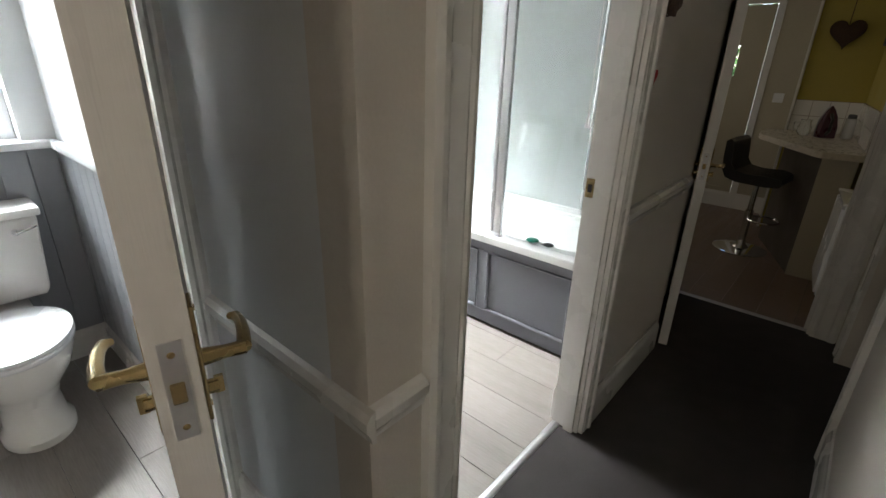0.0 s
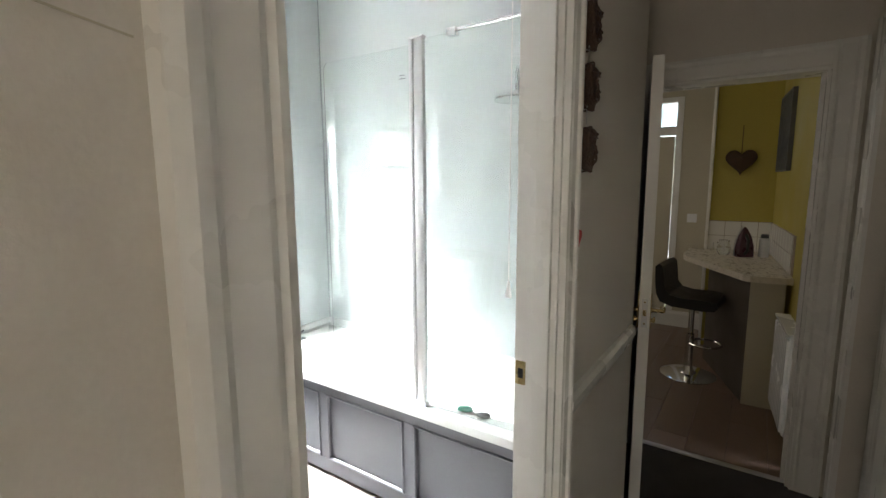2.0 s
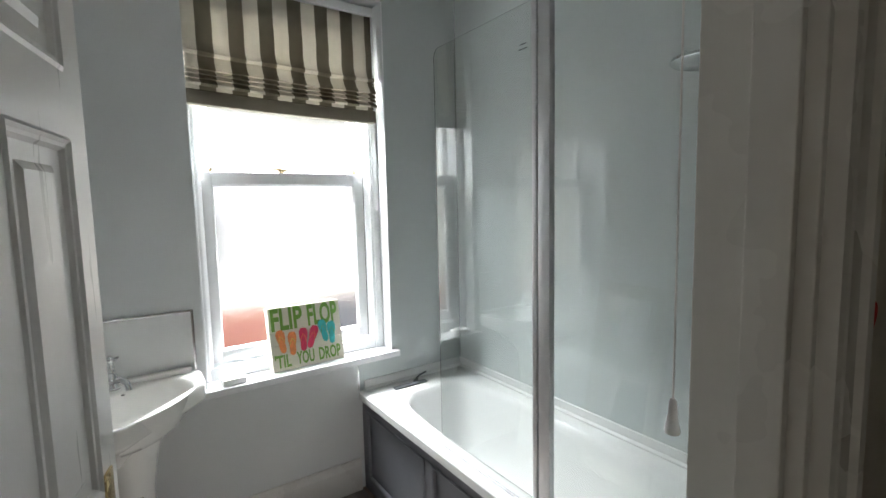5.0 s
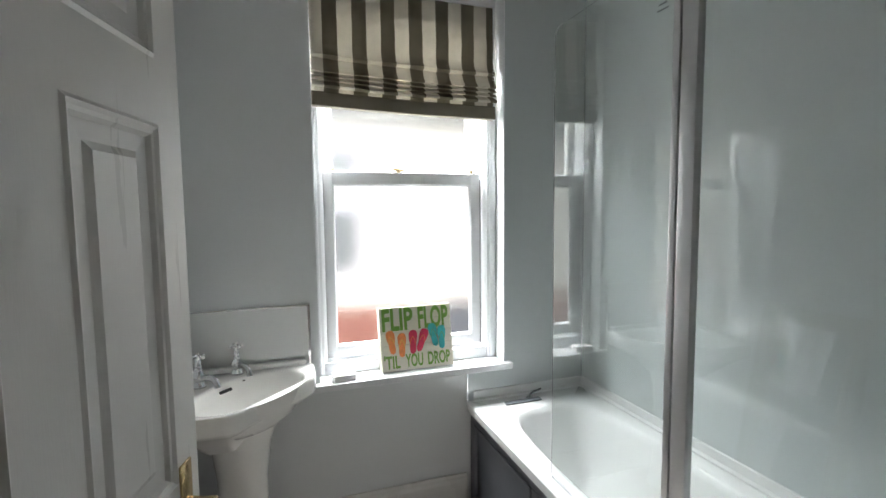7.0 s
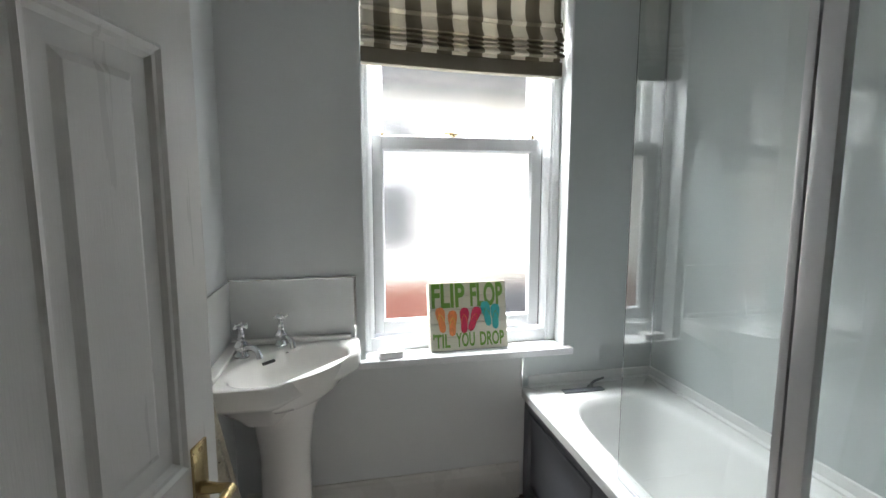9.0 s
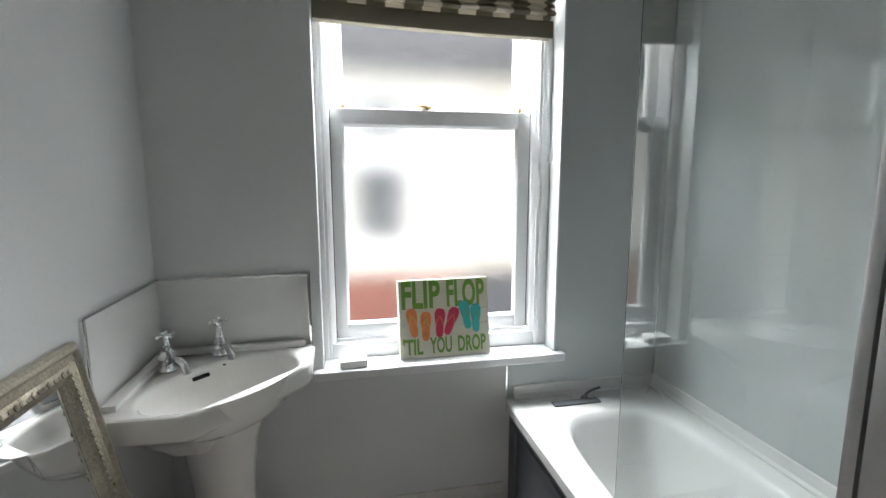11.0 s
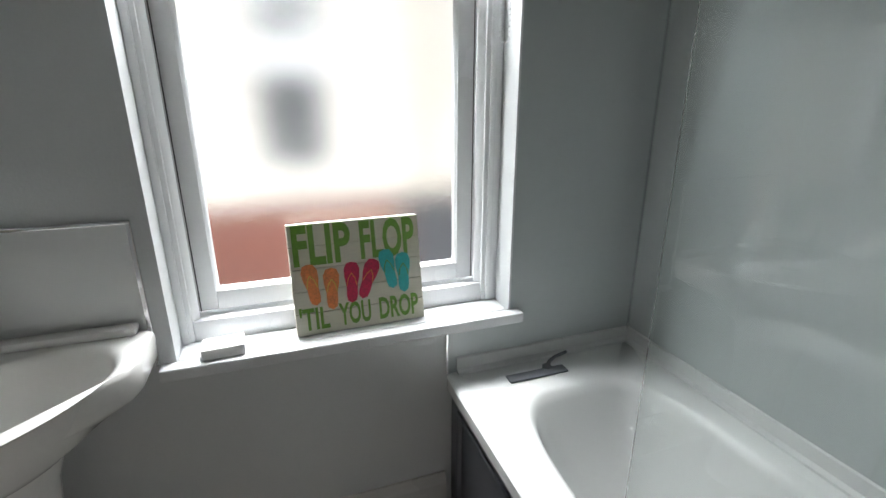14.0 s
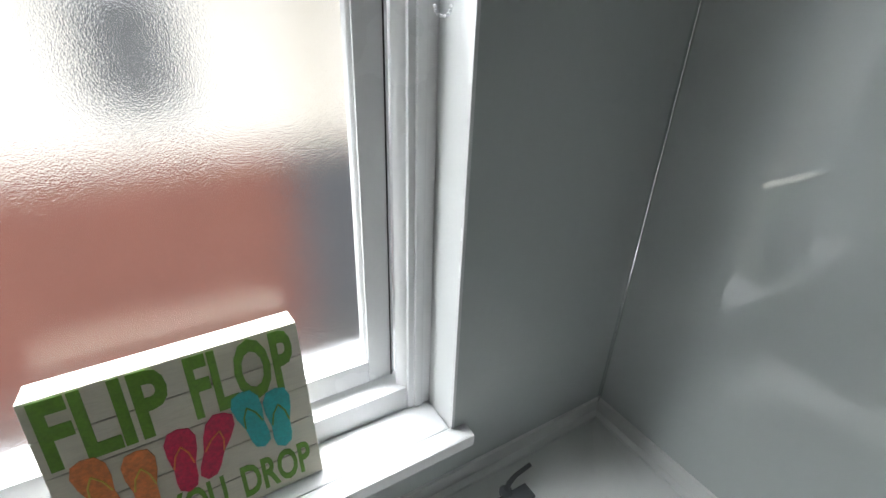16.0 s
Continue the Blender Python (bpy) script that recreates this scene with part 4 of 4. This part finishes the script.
for x, y, r, mt, lab in ((-0.62, 2.52, 0.028, M_TEAL, "green glass pebble on the bath rim"), (-0.575, 2.515, 0.016, M_CHROME, "small clear pebble on the bath rim"), (-0.53, 2.518, 0.024, M_SLATE, "dark green pebble on the bath rim")):
    pb = bmesh.new()
    lathe(pb, [(r * 0.6, 0), (r, r * 0.25), (r * 0.9, r * 0.55), (r * 0.4, r * 0.75)], n=16, m=Matrix.Diagonal((1.2, 0.8, 1, 1)))
    tagged(part("pebble", pb, mt, None, "", True, pose(x, y, BZ + 0.001, 0, 0, 20)), lab, "pebble", "bath ornaments")

scuff = thing("scuff_mark", pose(XH + 0.0012, 1.075, 1.59, -9, 0, 0), "faint grey scuff mark on the hall wall", "mark")
part("streak", boxes((-0.001, -0.032, -0.0008, 0.0, 0.032, 0.0008)), M_CREAM, scuff)

# ---- hall things ----
def heart_outline(s, n=36):
    return [(s * 0.0333 * 16 * math.sin(t) ** 3, s * 0.0333 * (13 * math.cos(t) - 5 * math.cos(2 * t) - 2 * math.cos(3 * t) - math.cos(4 * t))) for t in np.linspace(0, 2 * math.pi, n + 1)[:-1]]


def wicker_heart(name, m, size, label, group="", strap=0.0):
    h = thing(name, m, label, "heart ornament", group)
    bm = bmesh.new()
    o = heart_outline(size)
    rings(bm, [[(0.0 + k * 0.014, x * f, z * f) for x, z in o] for k, f in ((0, 0.7), (0.5, 0.95), (1.4, 0.95), (2, 0.7))])
    part("core", bm, M_WICKER, h, "", True)
    rnd = random.Random(5)
    bm = bmesh.new()
    for j in range(9):
        f, ph = rnd.uniform(0.82, 1.08), rnd.uniform(0, 6.28)
        pts = [(0.014 + 0.014 * math.sin(3 * i / len(o) * 6.28 + ph), x * f, z * f) for i, (x, z) in enumerate(o)]
        tube(bm, pts + pts[:1], 0.0026, 5)
    for j in range(10):
        a, b = rnd.choice(o), rnd.choice(o)
        tube(bm, [(0.026, a[0] * 0.9, a[1] * 0.9), (0.036, (a[0] + b[0]) / 2, (a[1] + b[1]) / 2), (0.026, b[0] * 0.9, b[1] * 0.9)], 0.0024, 5)
    tagged(part("twig_weave", bm, M_WICKER, h, "woven brown twigs", True), kind="stuff")
    if strap:
        part("ribbon", boxes((0.010, -0.003, size * 0.25, 0.012, 0.003, size * 0.25 + strap)), M_RIBBON if strap < 0.2 else M_WICKER, h)
    return h


for z in (1.865, 1.72, 1.568):
    wicker_heart("wicker_heart", pose(XH + 0.002, 2.15, z, 0, 0, 8), 0.108, "brown woven wicker heart strung on the hall wall", "strung hearts", 0.09)
rt = thing("felt_charm", (XH + 0.006, 2.115, 1.337), "small red felt charm hanging on the hall wall", "ornament")
part("charm", extrude(bmesh.new(), heart_outline(0.045), 0.0, 0.010, pose(0, 0, 0, 90, 0, 90)), M_RED, rt, "", True)
part("string", boxes((0.002, -0.001, 0.012, 0.004, 0.001, 0.12)), M_RIBBON, rt)

# ---- cloakroom ----
toilet = thing("toilet", (-2.03, 0.605, 0), "white close-coupled toilet with lid down", "toilet")


def egg(k, z, ahead=0.0, n=40):
    out = []
    for i in range(n):
        a = 2 * math.pi * i / n
        c, s = math.cos(a), math.sin(a)
        out.append((0.44 + ahead + k * (0.25 if c > 0 else 0.20) * c, k * 0.185 * s, z))
    return out


part("pan", rings(bmesh.new(), [egg(0.62, 0.0, -0.02), egg(0.62, 0.03, -0.02), egg(0.52, 0.06, -0.02), egg(0.5, 0.16, -0.02), egg(0.62, 0.23), egg(0.85, 0.30), egg(0.96, 0.37), egg(0.97, 0.395)]), M_CHINA, toilet, "", True)
part("seat", rings(bmesh.new(), [egg(1.0, 0.397), egg(1.02, 0.403), egg(1.02, 0.413), egg(1.0, 0.417)]), M_UPVC, toilet, "", True)
part("lid", rings(bmesh.new(), [egg(1.0, 0.419), egg(1.02, 0.424), egg(1.01, 0.434), egg(0.9, 0.442), egg(0.5, 0.444)]), M_UPVC, toilet, "white plastic lid", True)
part("neck", boxes((0.02, -0.12, 0.16, 0.30, 0.12, 0.40), bevel=0.03), M_CHINA, toilet, "", True)
loops = [[(0.10 + sx * (0.085 + f), sy * (0.20 + g), z) for sx, sy in ((-1, -1), (1, -1), (1, 1), (-1, 1))] for z, f, g in ((0.43, -0.012, -0.03), (0.46, 0.0, -0.015), (0.765, 0.008, 0.008))]
bm = rings(bmesh.new(), loops)
bmesh.ops.bevel(bm, geom=[e for e in bm.edges], offset=0.014, segments=3, profile=0.6, affect="EDGES")
cist = part("cistern", bm, M_CHINA, toilet, "", True)
part("cistern_lid", boxes((0.0, -0.222, 0.766, 0.208, 0.222, 0.80), bevel=0.012), M_CHINA, cist, "", True)
bm = tube(bmesh.new(), [(0.19, 0.13, 0.715), (0.21, 0.13, 0.715)], 0.012)
tube(bm, [(0.212, 0.13, 0.715), (0.218, 0.16, 0.722), (0.216, 0.195, 0.735)], [0.007, 0.006, 0.007])
part("flush_lever", bm, M_CHROME, cist, "chrome flush lever", True)
boarding = structure("wall_boarding_window", boxes((XW, -0.68, 0.14, XW + 0.004, 0.962, 0.985)), M_BOARD, "grey painted vertical boarding", "wall panelling")
for i in range(16):
    y = 0.962 - i * 0.1
    part("board", boxes((XW + 0.004, y - 0.098, 0.14, XW + 0.012, y, 0.985), bevel=0.003), M_BOARD, boarding)
boarding = structure("wall_boarding_side", boxes((XW, 0.971, 0.14, -0.81, 0.975, 0.985)), M_BOARD, "grey painted vertical boarding", "wall panelling")
for i in range(12):
    x = XW + 0.014 + i * 0.1
    part("board", boxes((x, 0.963, 0.14, x + 0.098, 0.971, 0.985), bevel=0.003), M_BOARD, boarding)
structure("trim_boarding", boxes((XW + 0.06, 0.94, 0.986, -0.81, 0.974, 1.02), bevel=0.006), M_UPVC, "white cap rail over the boarding", "trim")

# ---- kitchen ----
ctr = thing("peninsula_counter", (0, 0, 0), "pale worktop peninsula with a cream end panel", "counter")
topo = [(-0.15, 5.25), (-0.12, 5.12), (0.29, 4.45), (0.33, 4.42), (0.552, 4.44), (0.444, 5.655), (-0.15, 5.655)]
part("worktop", extrude(bmesh.new(), topo, 0.845, 0.885), M_TOP, ctr, "pale mottled laminate worktop")
part("end_panel", boxes((0.335, 4.50, 0.0, 0.523, 4.525, 0.845), bevel=0.002), M_CREAM, ctr, "cream end panel")
# These two panels carry the shade under the overhang in their colour.
part("back_panel", extrude(bmesh.new(), [(0.335, 4.53), (0.355, 4.53), (0.06, 5.30), (0.04, 5.30)], 0.0, 0.845), M_DARKUNIT, ctr, "panel under the worktop, its shade painted in as dark brown")
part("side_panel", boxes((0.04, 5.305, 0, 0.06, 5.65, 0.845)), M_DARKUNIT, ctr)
tiles = structure("wall_tiles_kitchen", boxes((-0.01, 5.654, 0.886, 0.47, 5.66, 1.14)), M_MORTAR, "cream wall tiles behind the worktop", "wall tiles")
for i in range(4):
    for j in range(2):
        part("tile", boxes((-0.008 + i * 0.12, 5.648, 0.888 + j * 0.126, 0.109 + i * 0.12, 5.654, 1.011 + j * 0.126), bevel=0.0015), M_CHINA, tiles)
tiles = structure("wall_tiles_side", boxes((-0.004, -1.15, 0.886, 0, -0.012, 1.14)), M_MORTAR, "cream wall tiles beside the worktop", "wall tiles")
tiles.matrix_world = kside.matrix_world
for i in range(9):
    for j in range(2):
        part("tile", boxes((-0.010, -0.13 - i * 0.12, 0.888 + j * 0.126, -0.004, -0.013 - i * 0.12, 1.011 + j * 0.126), bevel=0.0015), M_CHINA, tiles)
rad = thing("radiator", kside.matrix_world @ pose(0, -1.62, 0), "white panel radiator on the kitchen wall", "radiator")
for i in range(9):
    part("rib", boxes((-0.10, -0.22 + i * 0.049, 0.17, -0.085, -0.22 + i * 0.049 + 0.042, 0.67), bevel=0.004), M_UPVC, rad, "", True)
part("panel", boxes((-0.088, -0.225, 0.15, -0.03, 0.225, 0.69), bevel=0.01), M_UPVC, rad, "", True)
part("top_grille", boxes((-0.102, -0.23, 0.691, -0.028, 0.23, 0.705), bevel=0.004), M_UPVC, rad)
for y in (-0.1, 0.08):
    part("bracket", boxes((-0.03, y, 0.3, 0.0, y + 0.02, 0.6)), M_UPVC, rad)
bm = tube(bmesh.new(), [(-0.06, -0.24, 0.0), (-0.06, -0.24, 0.15), (-0.06, -0.235, 0.19)], 0.008)
lathe(bm, [(0.016, 0), (0.02, 0.03), (0.016, 0.06)], (-0.06, -0.24, 0.14), 14)
part("valve", bm, M_UPVC, rad, "white valve and pipe", True)

stool = thing("bar_stool", pose(-0.02, 4.84, 0, 0, 0, -6), "black padded bar stool on a chrome trumpet base", "stool")
part("base", lathe(bmesh.new(), [(0.19, 0), (0.195, 0.006), (0.17, 0.014), (0.06, 0.022), (0.035, 0.05), (0.03, 0.08)], n=36), M_CHROME, stool, "round chrome base", True)
part("column", lathe(bmesh.new(), [(0.028, 0.08), (0.028, 0.33), (0.02, 0.335), (0.02, 0.56)], n=18), M_CHROME, stool, "chrome gas column", True)
bm = tube(bmesh.new(), [(0.02, -0.02, 0.27)] + [(0.10 + 0.11 * math.cos(a), 0.11 * math.sin(a), 0.27) for a in np.linspace(-2.4, 2.4, 15)] + [(0.02, 0.02, 0.27)], 0.009, 8)
part("footrest", bm, M_CHROME, stool, "chrome footrest loop", True)
prof = [(0.20, 0.60), (0.19, 0.635), (0.10, 0.645), (-0.04, 0.64), (-0.12, 0.655), (-0.155, 0.70), (-0.165, 0.80), (-0.175, 0.86), (-0.20, 0.88), (-0.225, 0.86), (-0.222, 0.74), (-0.21, 0.65), (-0.18, 0.595), (-0.10, 0.57), (0.10, 0.565), (0.18, 0.575)]
bm = rings(bmesh.new(), [[(a, y, b + (0 if abs(y) < 0.19 else -0.004)) for a, b in prof] for y in (-0.20, -0.19, -0.1, 0.0, 0.1, 0.19, 0.20)])
part("padded_seat", bm, M_BLACK, stool, "black quilted seat and low back", True)

wicker_heart("wall_heart", pose(0.19, 5.655, 1.65, 0, 0, -90), 0.20, "brown wicker heart hanging on the yellow wall", "", 0.24)
pic = thing("canvas_picture", kside.matrix_world @ pose(0, -0.42, 1.83), "dark framed canvas picture on the yellow wall", "picture")
part("canvas", boxes((-0.028, -0.26, -0.27, 0, 0.26, 0.27), bevel=0.003), M_PICTURE, pic)
part("edge", boxes((-0.030, -0.27, -0.28, -0.002, -0.261, 0.28), (-0.030, 0.261, -0.28, -0.002, 0.27, 0.28), (-0.03, -0.26, 0.271, -0.002, 0.26, 0.28), (-0.03, -0.26, -0.28, -0.002, 0.26, -0.271)), M_SLATE, pic, "thin dark frame")
iron = thing("clothes_iron", pose(0.27, 5.30, 0.886, 0, 0, 30), "dark purple and white steam iron standing on its heel", "iron")
bm = rings(bmesh.new(), [[(x * f, y * f * 0.5 + 0.01, z) for x, y in ((-0.055, -0.09), (0.055, -0.09), (0.06, 0.02), (0.0, 0.05), (-0.06, 0.02))] for z, f in ((0, 1.0), (0.08, 0.98), (0.16, 0.7), (0.215, 0.3), (0.235, 0.08))])
part("body", bm, M_PLUM, iron, "dark plum body", True)
part("soleplate", extrude(bmesh.new(), [(-0.058, 0), (0.058, 0), (0.052, 0.12), (0.0, 0.24), (-0.052, 0.12)], -0.048, -0.042, pose(0, 0, 0, 90)), M_STEEL, iron, "metal soleplate")
bm = tube(bmesh.new(), [(-0.02, -0.05, 0.03), (-0.03, -0.10, 0.06), (-0.03, -0.10, 0.14), (-0.02, -0.05, 0.18)], 0.011, 10)
part("handle", bm, M_BLACK, iron, "black handle", True)
jug = thing("glass_jug", (0.13, 5.34, 0.886), "small clear glass jug on the worktop", "jug")
part("jug_body", lathe(bmesh.new(), [(0.03, 0), (0.045, 0.02), (0.05, 0.06), (0.035, 0.10), (0.04, 0.12)], n=20), M_CLEAR, jug, "", True)
part("jug_handle", tube(bmesh.new(), [(-0.04, 0, 0.10), (-0.075, 0, 0.09), (-0.075, 0, 0.05), (-0.046, 0, 0.03)], 0.005, 8), M_CLEAR, jug, "", True)
can = thing("white_canister", (0.40, 5.36, 0.886), "white plastic canister with a grey lid", "canister")
part("canister_body", lathe(bmesh.new(), [(0.035, 0), (0.037, 0.01), (0.034, 0.14), (0.025, 0.15)], n=20), M_UPVC, can, "", True)
part("lid", lathe(bmesh.new(), [(0.027, 0.15), (0.027, 0.175), (0.02, 0.18)], n=20), M_SLATE, can, "grey lid", True)

# back door and fanlight
bd = tagged(thing("door_5", (0, 0, 0), "cream panelled back door with a small green-lit glass pane", "door"), kind="structure")
part("door_frame", boxes((-1.22, 6.14, 0, -1.17, 6.22, 2.30), (-0.39, 6.14, 0, -0.33, 6.22, 2.30), (-1.17, 6.14, 1.935, -0.39, 6.22, 2.02), (-1.17, 6.14, 2.25, -0.39, 6.22, 2.30), bevel=0.004), M_TRIM, bd)
bm = bmesh.new()
cells_x, cells_z = (-1.165, -1.06, -0.80, -0.74, -0.62, -0.58, -0.50, -0.40), (0.012, 0.2, 0.75, 0.90, 1.30, 1.58, 1.80, 1.925)
for xa, xb in zip(cells_x, cells_x[1:]):
    for za, zb in zip(cells_z, cells_z[1:]):
        if not (xa == -0.74 and za == 1.30):
            sunk = 0.008 if xa in (-1.06, -0.74, -0.62, -0.58) and za in (0.2,) else 0.0
            box(bm, xa, 6.165 + sunk, za, xb, 6.205, zb)
part("leaf", bm, M_CREAM, bd, "cream door leaf")
part("pane", boxes((-0.74, 6.18, 1.30, -0.62, 6.186, 1.58)), M_CLEAR, bd, "small glass pane").visible_shadow = False
part("fanlight", boxes((-1.17, 6.175, 2.02, -0.39, 6.181, 2.25)), M_FROST, bd, "fanlight glass").visible_shadow = False
part("weather_bar", boxes((-1.165, 6.145, 0.0, -0.40, 6.165, 0.03)), M_DARK, bd)
structure("trim_yellow_corner", boxes((-0.03, 5.63, 0, -0.01, 6.14, TOP), (-0.075, 6.10, 0, -0.031, 6.149, TOP), bevel=0.004), M_TRIM, "white painted corner post", "trim")
sw = thing("light_switch", (-0.20, 6.149, 1.12), "white plastic switch on the cream wall", "switch")
part("plate", boxes((-0.043, -0.009, -0.043, 0.043, 0, 0.043), bevel=0.003), M_UPVC, sw)
part("rocker", boxes((-0.01, -0.013, -0.015, 0.01, -0.009, 0.015), bevel=0.002), M_UPVC, sw)

# ---- outside ----
structure("foundation", boxes((XO, -1.62, -1.5, 1.0, 6.3, -0.152)), M_MORTAR, "plain base wall under the floor", "wall")
structure("ground", boxes((-400, -400, -1.62, 400, 400, -1.5)), M_GROUND, "pale concrete yard", "ground")
house = thing("neighbour_house", (-5.2, 2.1, -0.5), "cream rendered house on a red brick base", "house")
part("wall", boxes((-0.3, -9, 0.94, 0, -0.24, 3.05), (-0.3, 0.42, 0.94, 0, 9, 3.05), (-0.3, -0.24, 0.94, 0, 0.42, 1.17), (-0.3, -0.24, 2.72, 0, 0.42, 3.05)), M_RENDER, house, "cream rendered wall")
hw = part("window", boxes((-0.12, -0.24, 1.17, -0.08, -0.2, 2.72), (-0.12, 0.38, 1.17, -0.08, 0.42, 2.72), (-0.12, -0.2, 2.02, -0.08, 0.38, 2.28), (-0.12, -0.2, 1.17, -0.08, 0.38, 1.21), (-0.12, -0.2, 2.68, -0.08, 0.38, 2.72)), M_UPVC, house, "white window frame")
part("pane", boxes((-0.105, -0.2, 1.21, -0.1, 0.38, 2.02)), M_PANE, hw, "dark glass")
part("pane", boxes((-0.105, -0.2, 2.28, -0.1, 0.38, 2.68)), M_PANE, hw, "dark glass")
part("window_sill", boxes((-0.08, -0.28, 1.135, 0.05, 0.46, 1.169)), M_RENDER, hw)
part("gutter", boxes((0.0, -9, 2.93, 0.10, 9, 3.03), bevel=0.02), M_GROUND, house, "pale grey gutter")
part("roof", rings(bmesh.new(), [[(0.12, y, 2.98), (0.12, y, 3.06), (-2.6, y, 4.5), (-2.6, y, 4.4)] for y in (-9.2, 9.2)]), M_ROOF, house, "slate roof")
part("downpipe", tube(bmesh.new(), [(0.06, 1.22, -1.0), (0.06, 1.22, 1.0), (0.06, 1.22, 2.9)], 0.04, 12), M_CREAM, house, "buff downpipe", True)
base = part("brick_base", boxes((-0.3, -9, -1.0, -0.012, 9, 0.94)), M_BRICK, house, "red brick base")
bme = bpy.data.meshes.new("brick")
tmpb = boxes((-0.012, -0.1075, 0, 0.0, 0.1075, 0.065), bevel=0.003)
tmpb.to_mesh(bme)
tmpb.free()
bme.materials.append(M_BRICK)
for r in range(-13, 12):
    for k in range(-4, 8):
        b = new("brick", bme)
        b.parent = base
        b.location = (0, k * 0.225 + (0.1125 if r % 2 else 0), 0.01 + r * 0.0755)
gate = thing("side_gate", (-5.06, 3.5, -1.5), "dark grey boarded timber gate against the brick base", "gate")
for i in range(5):
    part("board", boxes((-0.012, -0.36 + i * 0.145, 0.03, 0.012, -0.222 + i * 0.145, 1.93), bevel=0.003), M_SLATE, gate)
for z in (0.25, 1.65):
    part("ledge", boxes((0.013, -0.35, z, 0.04, 0.35, z + 0.1), bevel=0.003), M_SLATE, gate)
for y in (-0.44, 0.37):
    part("post", boxes((-0.04, y, 0.0, 0.04, y + 0.075, 1.98), bevel=0.004), M_SLATE, gate)
hedge = bmesh.new()
rnd = random.Random(3)
for i in range(4200):
    c = Vector((rnd.uniform(-2.5, 0.5), 9.0 + rnd.gauss(0, 0.4), rnd.uniform(-1.5, 3.0)))
    q = pose(*c, rnd.uniform(0, 360), rnd.uniform(0, 360), rnd.uniform(0, 360))
    vs = [hedge.verts.new(q @ Vector(v)) for v in ((-0.08, 0, 0), (0, -0.035, 0), (0.08, 0, 0.01), (0, 0.035, 0))]
    hedge.faces.new(vs)
tagged(part("hedge", hedge, M_GREENERY), "green garden hedge beyond the back door", "hedge", "", "stuff")

# ---- floors ----
planks("floor_bathroom", XW, YL, -0.14, 2.43, "x", M_PLANK, "grey oak laminate boards")
planks("floor_cloakroom", XW, -1.5, -0.70, 0.975, "x", M_PLANK, "grey oak laminate boards")
planks("floor_kitchen", -1.63, 3.65, 0.95, 6.15, "y", M_KPLANK, "brown oak laminate boards")
